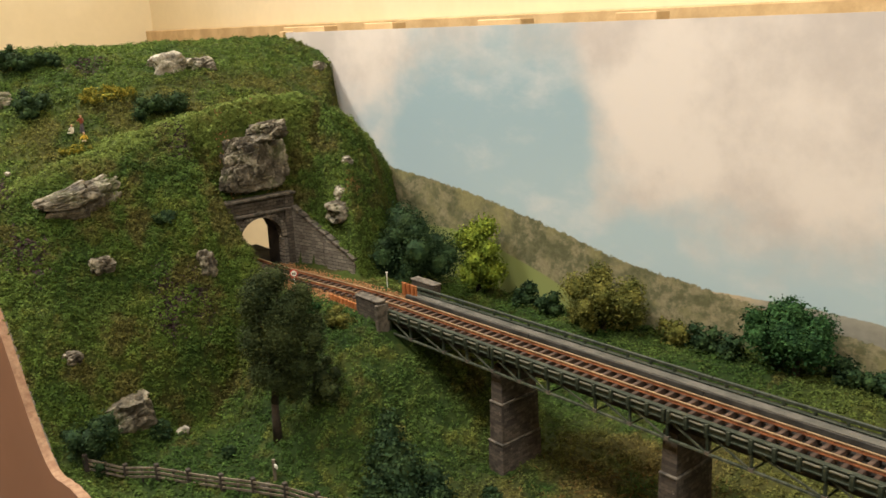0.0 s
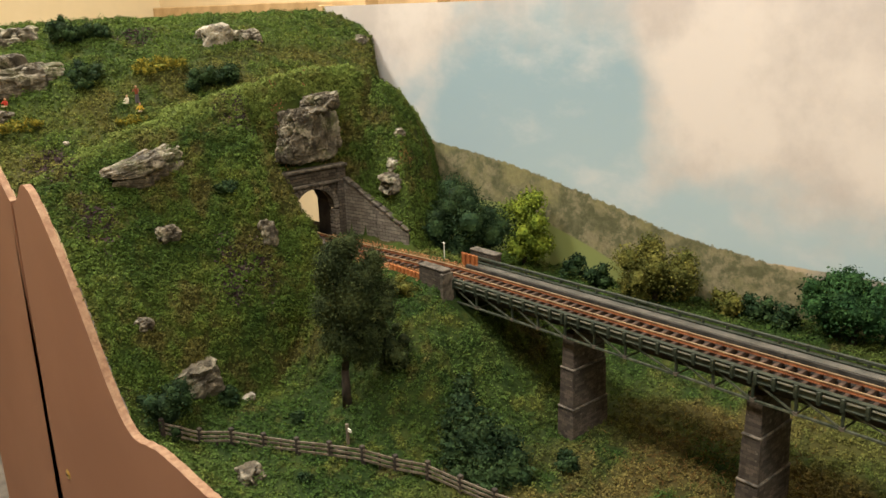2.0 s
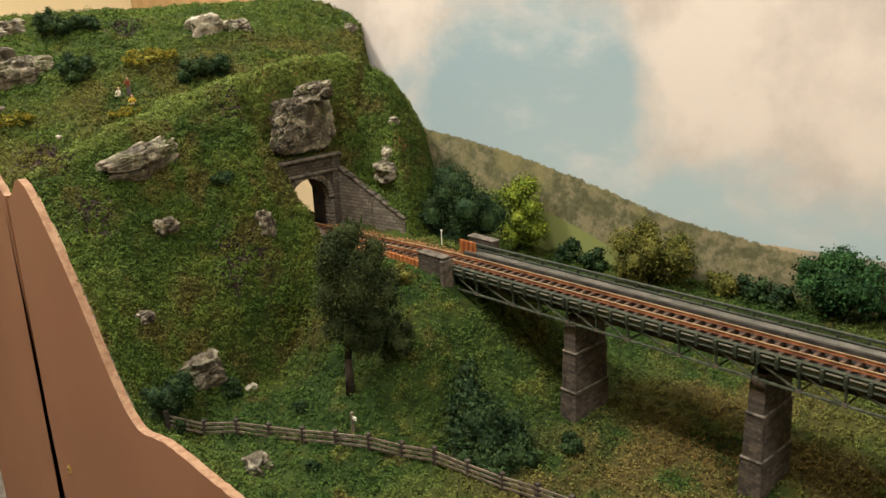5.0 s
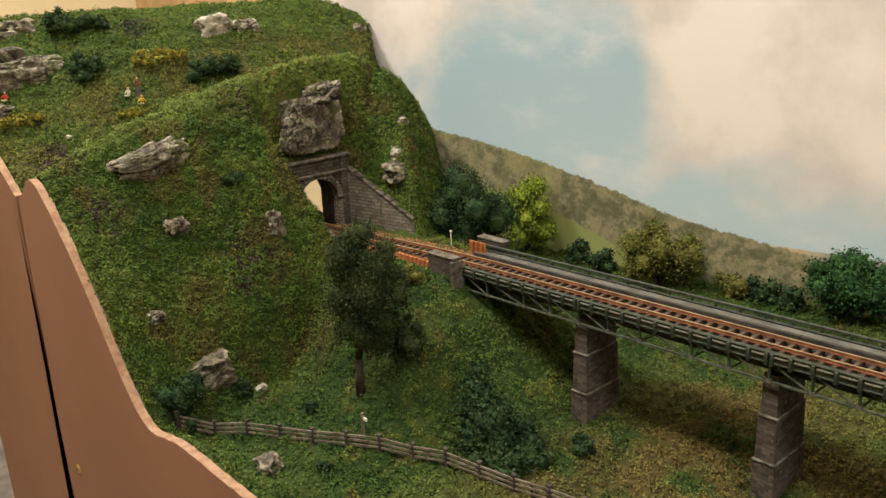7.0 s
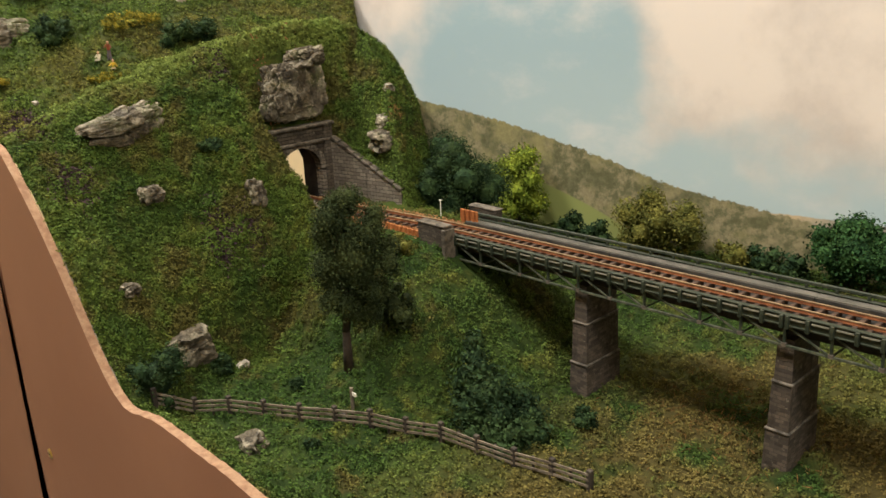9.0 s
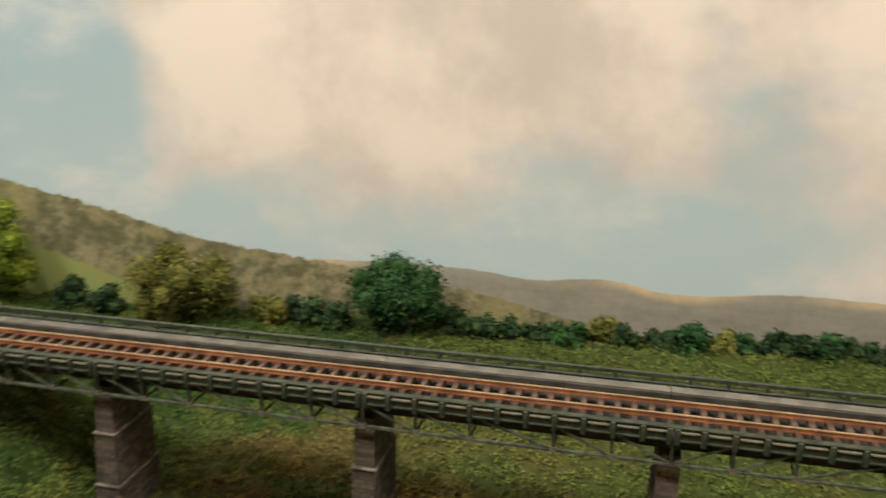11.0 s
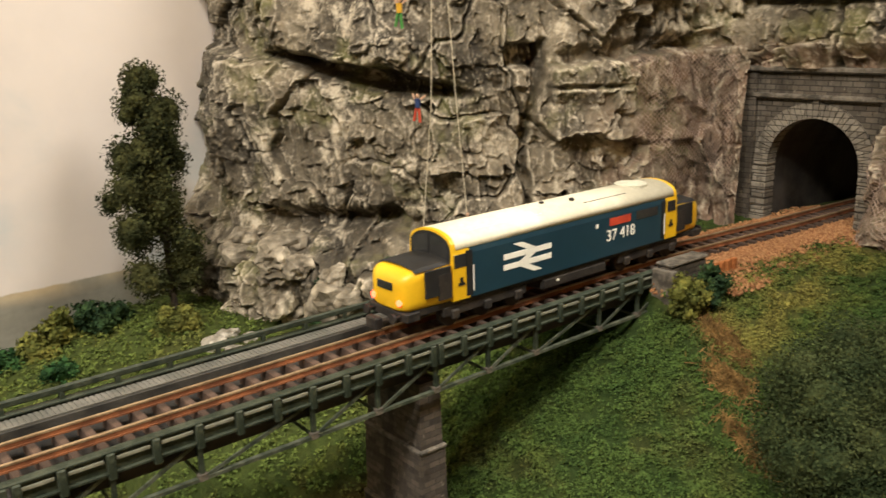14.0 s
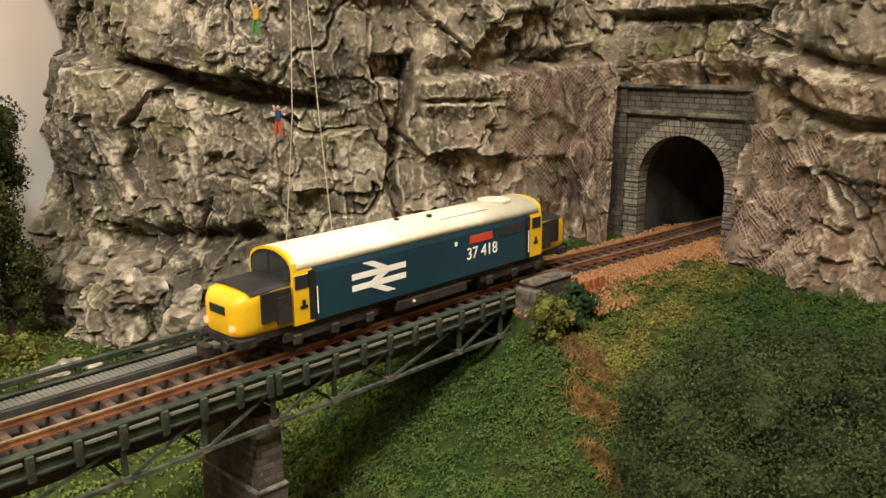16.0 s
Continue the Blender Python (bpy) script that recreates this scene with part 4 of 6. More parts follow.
def build_netting(path, z0, z1, lean, k, shape, s0, s1, low, high, n, m):
    """Rock-fall netting: two sets of slanting wires draped over the rock."""
    s, z = np.meshgrid(np.linspace(s0, s1, n + 1), np.linspace(low, high, m + 1), indexing="ij")
    grid = cliff_points(path, z0, z1, lean, k, shape, s, z, 0.0012)
    for _ in range(2):
        grid[1:-1, 1:-1] = (2 * grid[1:-1, 1:-1] + grid[:-2, 1:-1] + grid[2:, 1:-1] + grid[1:-1, :-2] + grid[1:-1, 2:]) / 6
    net = Solid()
    for i in range(n):
        for j in range(m):
            a, b = ((i, j), (i + 1, j + 1)) if (i + j) % 2 else ((i + 1, j), (i, j + 1))
            net.rod(grid[a], grid[b], 0.00012, 3)
    wire = worn("rusty_wire", (0.16, 0.11, 0.085), (0.40, 0.30, 0.24), 120, 1500, 0.6, 0.2)
    single("rock_netting", net, wire, "fine rusty wire netting draped over the rock face", "netting", kind="stuff")


FACE = [(0.448, 0.225), (0.447, 0.185), (0.455, 0.160), (0.474, 0.126), (0.490, 0.101), (0.532, 0.068), (0.575, 0.052), (0.600, 0.040), (0.606, 0.0235)]
SIDE = [(0.606, -0.0370), (0.597, -0.0425), (0.589, -0.056), (0.584, -0.074), (0.582, -0.095), (0.572, -0.14), (0.565, -0.20)]
CROWN = [(0.620, 0.045), (0.609, 0.028), (0.605, -0.006), (0.606, -0.038), (0.616, -0.06)]


def face_lean(f):
    return 0.012 * (1 - f) ** 2 - 0.006 * f + 0.014 * np.exp(-((f - 0.13) / 0.1) ** 2)


def side_lean(f):
    return 0.010 * (1 - f) ** 2 - 0.006 * f


def crown_lean(f):
    return 0.004 * np.exp(-((f - 0.12) / 0.1) ** 2)


build_cliff("tall grey and brown rock cliff with ledges and cracks", FACE, -0.055, 0.185, face_lean, 3, main_face, 580, 340)
build_cliff("rough layered brown rock cliff beside the tunnel portal", SIDE, -0.05, 0.185, side_lean, 311, side_face, 300, 300)
build_cliff("split brown rock overhanging the tunnel portal", CROWN, 0.0632, 0.185, crown_lean, 619, crown_face, 240, 110)
build_netting(FACE, -0.055, 0.185, face_lean, 3, main_face, 0.795, 0.985, 0.008, 0.0685, 50, 58)
build_netting(SIDE, -0.05, 0.185, side_lean, 311, side_face, 0.02, 0.24, -0.022, 0.050, 36, 66)


# ---- foliage ----
rng = np.random.default_rng(7)


def leaf_quads(points, normals, size, tilt=0.6, long=1.5):
    """One small leaf at each point, turned about its normal and tipped by tilt."""
    n = len(points)
    nrm = normals + tilt * rng.normal(size=(n, 3))
    nrm /= np.linalg.norm(nrm, axis=1, keepdims=True) + 1e-9
    a = np.cross(nrm, rng.normal(size=(n, 3)))
    a /= np.linalg.norm(a, axis=1, keepdims=True) + 1e-9
    b = np.cross(nrm, a)
    s = size * rng.uniform(0.6, 1.3, size=(n, 1))
    a, b = a * s * long * 0.5, b * s * 0.5
    bend = nrm * s * 0.18
    v = np.stack([points - a, points - b + bend, points + a, points + b + bend], 1).reshape(-1, 3)
    f = np.arange(4 * n).reshape(-1, 4)
    return v, f


def leaf_mesh(name, v, f, material):
    me = bpy.data.meshes.new(name)
    me.from_pydata(v.tolist(), [], f.tolist())
    me.materials.append(material)
    return me


def ball(c, r, seed, sub=2):
    """A lumpy core that fills a clump."""
    bm = bmesh.new()
    bmesh.ops.create_icosphere(bm, subdivisions=sub, radius=1.0)
    v = []
    for q in bm.verts:
        k = 1 + 0.22 * noise.noise(q.co * 2.2 + Vector((seed, 0, seed * 0.7)))
        v.append((c[0] + q.co.x * r[0] * k, c[1] + q.co.y * r[1] * k, c[2] + q.co.z * r[2] * k))
    f = [[w.index for w in p.verts] for p in bm.faces]
    bm.free()
    return v, f


def clump_crown(name, blobs, leaves, size, material, core=0.66):
    """A crown of leafy clumps; blobs: centre and radii."""
    vol = np.array([b[1][0] * b[1][2] for b in blobs])
    pick = rng.choice(len(blobs), leaves, p=vol / vol.sum())
    d = rng.normal(size=(leaves, 3))
    d /= np.linalg.norm(d, axis=1, keepdims=True)
    c, r = np.array([b[0] for b in blobs])[pick], np.array([b[1] for b in blobs])[pick]
    p = c + d * r * (0.62 + 0.62 * rng.uniform(0, 1, size=(leaves, 1)) ** 1.3)
    v, f = leaf_quads(p, d, size)
    verts, faces = v.tolist(), f.tolist()
    for i, (bc, br) in enumerate(blobs):
        bv, bf = ball(bc, [k * core for k in br], i * 1.7 + leaves)
        base = len(verts)
        verts += bv
        faces += [[base + k for k in q] for q in bf]
    return mesh_of(name, verts, faces, material)


def spread(c, r, count, seed, small=0.42, flat=1.0):
    """Clump centres over an ellipsoid."""
    g = random.Random(seed)
    out = [(c, (r[0] * 0.72, r[1] * 0.72, r[2] * 0.72))]
    for i in range(count):
        th, z = g.uniform(0, 2 * math.pi), g.uniform(-0.85, 1.0)
        w = math.sqrt(max(0.0, 1 - z * z))
        k = g.uniform(0.62, 0.86)
        s = small * g.uniform(0.7, 1.25)
        m = (r[0] * r[1] * r[2]) ** (1 / 3)
        out.append(((c[0] + r[0] * w * math.cos(th) * k, c[1] + r[1] * w * math.sin(th) * k, c[2] + r[2] * z * k), (m * s, m * s, m * s * flat)))
    return out


DARKLEAF = foliage("dark_bluish_foliage", (0.013, 0.030, 0.012), (0.030, 0.056, 0.018))
OLIVELEAF = foliage("olive_foliage", (0.062, 0.070, 0.015), (0.135, 0.130, 0.028))
GREENLEAF = foliage("fresh_green_foliage", (0.015, 0.046, 0.015), (0.033, 0.082, 0.023))
LIMELEAF = foliage("yellow_green_foliage", (0.09, 0.13, 0.014), (0.17, 0.21, 0.022))
GORSE = foliage("yellow_gorse", (0.085, 0.100, 0.016), (0.27, 0.22, 0.024), 420)
HEATHER = foliage("purple_heather", (0.035, 0.026, 0.022), (0.080, 0.052, 0.058), 300)
STRAW = foliage("straw_grass", (0.12, 0.072, 0.025), (0.23, 0.14, 0.05), 200)
SMOKELEAF = foliage("grey_green_foliage", (0.022, 0.034, 0.012), (0.046, 0.058, 0.020), 90, 0.25)
BARK = worn("dark_bark", (0.022, 0.017, 0.012), (0.05, 0.038, 0.027), 200, 1200, 0.9)


def tree(label, base, crown, leaves, size, material, trunk=0.0022, limbs=5, seed=1, lean=(0, 0)):
    t = thing("tree", label, "tree", m=pose(*base))
    g = random.Random(seed)
    low = min(b[0][2] - b[1][2] for b in crown)
    mid = crown[0][0]
    s = Solid()
    pts = [Vector((0, 0, -0.003)), Vector((lean[0] * 0.5, lean[1] * 0.5, (mid[2] - base[2]) * 0.35)), Vector((mid[0] - base[0], mid[1] - base[1], mid[2] - base[2]))]
    s.rod(pts[0], pts[1], trunk * 1.25, 8, trunk * 0.9)
    s.rod(pts[1], pts[2], trunk * 0.9, 8, trunk * 0.45)
    part("trunk", s, BARK, t, smooth=True)
    limb = Solid()
    for i in range(limbs):
        c = crown[1 + i % (len(crown) - 1)][0]
        a = pts[1].lerp(pts[2], g.uniform(0.0, 0.5))
        limb.rod(a, Vector(c) - Vector(base), trunk * 0.45, 5, trunk * 0.15)
    part("limb", limb, BARK, t)
    local = [((c[0] - base[0], c[1] - base[1], c[2] - base[2]), r) for c, r in crown]
    part("crown", clump_crown("crown", local, int(leaves * 1.5), size * 0.9, material), material, t)
    return t


def bush(label, c, r, material, leaves=700, size=0.0016, count=7, seed=1, name="bush", category="bush", group="", small=0.42, core=0.66):
    z = height(c[0], c[1])
    centre = (0, 0, r[2] * 0.45)
    b = single(name, clump_crown(name, spread(centre, r, count, seed, small), leaves, size, material, core), material, label, category, group, m=pose(c[0], c[1], z if len(c) < 3 else c[2]))
    return b


# ---- loose grass over the ground ----
def build_grass(x0, x1, count, size, seed, y0=-1.0, y1=1.0):
    """Small flocked tufts: each a little dome of blades standing on the slope."""
    g = random.Random(seed)
    many = 7
    pts, nrm = [], []
    while len(pts) < count // many:
        x = g.uniform(x0, x1)
        y = g.uniform(max(y0, front_edge(x) + 0.001), min(y1, back_edge(x) - 0.001))
        d = abs(y - track_y(x))
        z = height(x, y)
        if (x < -0.07 or x > 0.48) and (d < 0.0195 or (x < -0.15 and -0.036 < y < 0.022)) and x > LEFT_PORTAL - 0.012 and z < track_z(x) + 0.003:
            continue
        if RIGHT_PORTAL - 0.03 < x or (x > 0.508 and d < 0.0235) or (d < 0.02 and LEFT_PORTAL - 0.014 < x < LEFT_PORTAL + 0.008):
            continue
        e = 0.0012
        gx, gy = (height(x + e, y) - z) / e, (height(x, y + e) - z) / e
        n = Vector((-gx, -gy, 1)).normalized()
        if g.random() > min(1.0, 0.45 / n.z) or fuzz(x, y, z, 330) < -0.22:
            continue
        pts.append((x, y, z))
        nrm.append(n)
    rnd = np.random.default_rng(seed)
    base, up = np.repeat(np.array(pts), many, 0), np.repeat(np.array([tuple(k) for k in nrm]), many, 0)
    out = rnd.normal(size=base.shape)
    out /= np.linalg.norm(out, axis=1)[:, None]
    out = out + up * (0.25 - np.minimum(0.0, (out * up).sum(1) * 1.6))[:, None]
    out /= np.linalg.norm(out, axis=1)[:, None]
    tall = np.array([max(0.25, 1.0 + 1.2 * fuzz(q[0], q[1], q[2], 130) + 1.3 * fuzz(q[0], q[1], q[2], 330)) for q in pts])
    reach = np.repeat(rnd.uniform(0.0006, 0.0019, len(pts)) * tall, many)[:, None]
    v, f = leaf_quads(base + out * reach, out * 0.8 + up * 0.5, size, 0.4, 1.6)
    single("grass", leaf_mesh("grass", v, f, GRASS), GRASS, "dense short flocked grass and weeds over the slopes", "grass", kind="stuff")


build_grass(-0.45, -0.10, 240000, 0.0009, 1)
build_grass(-0.10, 0.12, 150000, 0.00085, 2)
build_grass(0.12, 0.63, 20000, 0.0011, 3)
build_grass(0.37, 0.58, 270000, 0.00055, 4, -0.13, 0.02)
build_grass(0.10, 0.43, 60000, 0.0009, 8, 0.025, 0.22)
build_grass(0.12, 0.42, 70000, 0.0009, 9, -0.13, 0.03)
build_grass(0.42, 0.575, 60000, 0.0009, 10, 0.012, 0.12)
build_grass(-0.262, -0.15, 90000, 0.0009, 5)
build_grass(-0.246, -0.226, 9000, 0.0013, 6, -0.05, 0.035)


# ---- trees ----
TREELEAF = foliage("dull_dark_green_foliage", (0.022, 0.034, 0.012), (0.046, 0.062, 0.021))
crown = [((-0.087, -0.0803, 0.000), (0.016, 0.016, 0.026))]
g = random.Random(31)
for z, half in ((0.027, 0.006), (0.022, 0.011), (0.014, 0.0135), (0.005, 0.015), (-0.004, 0.0155), (-0.013, 0.0155), (-0.021, 0.014), (-0.028, 0.009)):
    for i in range(4):
        a, b = g.uniform(-1.15, 1.15) * half, g.uniform(-0.6, 0.6) * half
        r = g.uniform(0.0045, 0.0080)
        crown.append(((-0.087 + 0.67 * a - 0.74 * b, -0.0803 + 0.74 * a + 0.67 * b, z + g.uniform(-0.003, 0.003)), (r, r, r * 1.15)))
tree("tall loose dark green tree standing by the field fence", (-0.091, -0.086, height(-0.091, -0.086)), crown, 26000, 0.0009, TREELEAF, 0.0022, 9, 3, (0.001, 0.0))
tree("broad dark bluish green tree behind the tunnel wing wall", (-0.160, 0.066, height(-0.160, 0.066)), spread((-0.170, 0.066, 0.001), (0.041, 0.028, 0.0245), 30, 4, 0.34), 14000, 0.0012, DARKLEAF, 0.0022, 6, 4)
tree("rounded yellow-green tree in front of the backscene", (-0.160, 0.124, -0.049), spread((-0.156, 0.122, -0.016), (0.019, 0.014, 0.029), 14, 5), 4200, 0.0016, LIMELEAF, 0.002, 6, 5)
tree("low olive tree with clumped foliage behind the viaduct", (-0.050, 0.132, -0.049), spread((-0.050, 0.132, -0.028), (0.033, 0.017, 0.022), 18, 6, 0.34), 6500, 0.0014, OLIVELEAF, 0.0018, 6, 6)
tree("bushy mid-green tree behind the viaduct walkway", (0.072, 0.148, -0.049), spread((0.066, 0.146, -0.026), (0.026, 0.016, 0.023), 16, 8, 0.36), 4800, 0.0016, GREENLEAF, 0.002, 6, 7)
crown = [((0.404, 0.172, 0.022), (0.010, 0.010, 0.030))]
g = random.Random(77)
for z, half in ((0.066, 0.003), (0.060, 0.007), (0.053, 0.0095), (0.045, 0.0105), (0.036, 0.012), (0.027, 0.014), (0.018, 0.017), (0.009, 0.019), (0.000, 0.018), (-0.009, 0.014), (-0.016, 0.009)):
    for i in range(4):
        a, b = g.uniform(-1, 1) * half, g.uniform(-0.5, 0.5) * half
        r = g.uniform(0.0048, 0.0078)
        crown.append(((0.404 + a, 0.172 + b, z - 0.004 + g.uniform(-0.003, 0.003)), (r, r, r * 1.1)))
tree("slim dark olive tree beside the foot of the cliff", (0.406, 0.172, -0.050), crown, 20000, 0.0011, foliage("dark_olive_foliage", (0.021, 0.025, 0.008), (0.050, 0.051, 0.016)), 0.0017, 14, 9, (0.002, 0.0))
tree("dark spreading conifer on the slope below the viaduct", (-0.012, -0.066, height(-0.012, -0.066)),
     [((-0.012, -0.066, -0.056), (0.014, 0.014, 0.014))] + [((-0.012 + dx, -0.066 + dy, z), (r, r, r)) for dx, dy, z, r in
      ((-0.014, 0.006, -0.034, 0.005), (-0.012, 0.004, -0.041, 0.007), (-0.008, 0.002, -0.047, 0.008), (-0.014, 0.0, -0.053, 0.008), (0.000, 0.004, -0.054, 0.009), (0.010, -0.004, -0.062, 0.009), (-0.004, -0.008, -0.062, 0.009), (0.014, -0.010, -0.067, 0.007), (0.004, -0.014, -0.068, 0.007), (0.020, -0.006, -0.066, 0.007), (0.024, -0.014, -0.070, 0.006), (-0.014, 0.006, -0.062, 0.008), (0.016, 0.010, -0.064, 0.008), (0.021, 0.003, -0.067, 0.008), (0.010, 0.012, -0.058, 0.007), (0.026, 0.006, -0.069, 0.006))],
     4200, 0.0017, DARKLEAF, 0.0018, 5, 11)

# ---- bushes ----
for lab, c, r, m, seed in (
        ("dark green bush on the upper hill", (-0.298, -0.042), (0.014, 0.022, 0.009), DARKLEAF, 21), ("dark green bush on the upper hill", (-0.332, -0.116), (0.010, 0.013, 0.011), DARKLEAF, 22),
        ("long dark green bush near the hilltop", (-0.3796, -0.1113), (0.012, 0.013, 0.011), DARKLEAF, 23), ("spiky yellow gorse bush in flower", (-0.321, -0.069), (0.015, 0.023, 0.0060), GORSE, 24),
        ("spiky yellow gorse bush in flower", (-0.3215, -0.165), (0.011, 0.018, 0.005), GORSE, 25), ("small yellow gorse bush in flower", (-0.2885, -0.1055), (0.007, 0.013, 0.003), GORSE, 26),
        ("dark bush beside the brown front board", (-0.139, -0.166), (0.014, 0.016, 0.018), DARKLEAF, 27), ("small dark bush under the rock overhang", (-0.150, -0.126), (0.006, 0.007, 0.007), DARKLEAF, 28),
        ("olive bush growing against the stone abutment", (-0.106, -0.032), (0.011, 0.008, 0.008), OLIVELEAF, 29), ("dark bush in the shade beside the tree", (-0.080, -0.063), (0.011, 0.010, 0.020), TREELEAF, 30),
        ("low dark scrub along the edge of the cutting", (-0.150, -0.0345), (0.010, 0.006, 0.008), DARKLEAF, 47), ("low green scrub along the edge of the cutting", (-0.134, -0.0345), (0.009, 0.006, 0.007), GREENLEAF, 48),
        ("dark scrub below the tunnel wing wall", (-0.158, 0.052), (0.018, 0.012, 0.009), DARKLEAF, 31), ("small dark bush in the valley grass", (0.022, -0.038), (0.006, 0.006, 0.006), DARKLEAF, 32),
        ("small green bush in the grass", (-0.055, -0.135), (0.004, 0.004, 0.004), DARKLEAF, 33), ("small green bush in the grass", (-0.112, -0.105), (0.004, 0.004, 0.004), DARKLEAF, 34),
        ("yellow-green bush at the foot of the abutment", (0.492, -0.0275), (0.009, 0.005, 0.009), OLIVELEAF, 35), ("dark green bush beside the abutment", (0.507, -0.0275), (0.008, 0.005, 0.009), DARKLEAF, 36),
        ("green bush at the foot of the cliff", (0.438, 0.110), (0.010, 0.008, 0.008), DARKLEAF, 37), ("green bush among the foot rocks", (0.470, 0.098), (0.007, 0.005, 0.006), GREENLEAF, 38),
        ("green bush beside the track and speed sign", (0.556, 0.030), (0.013, 0.008, 0.008), GREENLEAF, 39), ("yellow-green bush below the slim tree", (0.398, 0.150), (0.012, 0.009, 0.009), OLIVELEAF, 40),
        ("dark bush on the slope below the hill", (-0.207, -0.085), (0.006, 0.009, 0.004), DARKLEAF, 42),
        ("low dark bush near the hilltop", (-0.376, -0.092), (0.010, 0.016, 0.007), DARKLEAF, 45), ("small yellow gorse bush in flower", (-0.356, -0.160), (0.006, 0.008, 0.004), GORSE, 46),
        ("dark bush in the field behind the viaduct", (0.352, 0.150), (0.007, 0.006, 0.006), GREENLEAF, 43)):
    if m is GORSE:
        bush(lab, c, r, m, int(500 + 8.0e6 * r[0] * r[1]), 0.0009, 34, seed, small=0.20, core=0.3)
    else:
        bush(lab, c, r, m, int(400 + 9.0e6 * r[0] * r[1]), 0.0011, 15, seed, small=0.34)
g = random.Random(5)
for i in range(23):
    x = 0.112 + 0.0125 * i + g.uniform(-0.004, 0.004)
    m = g.choice((DARKLEAF, GREENLEAF, DARKLEAF, OLIVELEAF, DARKLEAF))
    bush("low hedge bush along the foot of the backscene", (x, back_edge(x) - 0.016), (g.uniform(0.009, 0.013), 0.008, g.uniform(0.006, 0.0095)), m, 620, 0.0017, 7, 60 + i, "hedge_bush", "bush", "hedge bushes")
for x, m in ((-0.118, DARKLEAF), (-0.098, DARKLEAF), (-0.004, OLIVELEAF), (0.014, DARKLEAF), (0.032, DARKLEAF), (0.100, DARKLEAF)):
    bush("low dark bush at the foot of the backscene", (x, back_edge(x) - 0.018), (0.013, 0.008, 0.011), m, 620, 0.0017, 7, int(900 + 1000 * x), "hedge_bush", "bush", "hedge bushes")

# the broad shrub mound in front of the right tunnel
mound = spread((0.0, 0.0, 0.012), (0.058, 0.048, 0.031), 70, 71, 0.20)
single("shrub_mound", clump_crown("shrub_mound", mound, 180000, 0.00062, SMOKELEAF, 0.62), SMOKELEAF, "broad dark grey-green shrub mound on the bank", "bush", m=pose(0.508, -0.092, -0.038))

for x, y, r in ((-0.2083, -0.1642, 0.010), (-0.2337, -0.060, 0.010), (-0.2400, -0.1680, 0.009), (-0.2908, -0.161, 0.010), (-0.3644, -0.0667, 0.011), (-0.1854, -0.0968, 0.008), (-0.180, -0.1032, 0.006), (-0.180, -0.0816, 0.006)):
    n = 1500
    q = rng.normal(size=(n, 2)) * r * 0.52
    pts = np.array([(x + a, y + b, height(x + a, y + b) + 0.0004 + 0.0012 * abs(fuzz(x + a, y + b, 1, 300))) for a, b in q])
    v, f = leaf_quads(pts, np.tile((0.4, 0, 1.0), (n, 1)), 0.0010)
    single("heather_patch", leaf_mesh("heather_patch", v, f, HEATHER), HEATHER, "low patch of dull purple heather in the grass", "heather", "heather patches", "stuff")
for x, y, rx, ry, n in ((0.496, -0.038, 0.004, 0.008, 900), (0.484, -0.049, 0.003, 0.007, 900), (0.476, -0.060, 0.003, 0.007, 500), (0.070, 0.01, 0.04, 0.04, 900), (-0.187, 0.036, 0.004, 0.006, 110)):
    q = rng.normal(size=(n, 2)) * (rx * 0.6, ry * 0.6)
    pts = np.array([(x + a, y + b, height(x + a, y + b) + 0.0022) for a, b in q])
    v, f = leaf_quads(pts, rng.normal(size=(n, 3)) * (1, 1, 0.2), 0.0004, 0.3, 9.0)
    single("dry_grass", leaf_mesh("dry_grass", v, f, STRAW), STRAW, "tuft of dry straw-coloured grass on the bank", "grass", "dry grass tufts", "stuff")


# ---- rocks ----
def boulder(label, c, r, seed, material=None, turn=0.0, tip=0.0, sub=4, rough=0.27, sink=0.0, group="", boxy=0.6, wedge=0.0):
    bm = bmesh.new()
    bmesh.ops.create_icosphere(bm, subdivisions=sub, radius=1.0)
    for v in bm.verts:
        p = v.co.copy()
        q = p * 0.055 + Vector((seed, seed * 2, 0)) * 0.11
        k = 1 + rough * crag(q, seed) + 0.12 * noise.noise(p * 1.3 + Vector((seed, 0, 0)))
        square = (p.x ** 6 + p.y ** 6 + p.z ** 6) ** (-boxy / 6)
        v.co = Vector((p.x * r[0], p.y * r[1], p.z * r[2])) * k * square * (1 - 0.22 * boxy)
        v.co.z *= 1 - wedge * (0.5 - 0.5 * p.y)
    me = bpy.data.meshes.new("rock")
    bm.to_mesh(me)
    bm.free()
    me.materials.append(material or STONE)
    z = c[2] if len(c) > 2 else height(c[0], c[1]) + r[2] * 0.25
    return single("rock", me, material or STONE, label, "rock", group, m=pose(c[0], c[1], z - sink, 0, tip, turn))


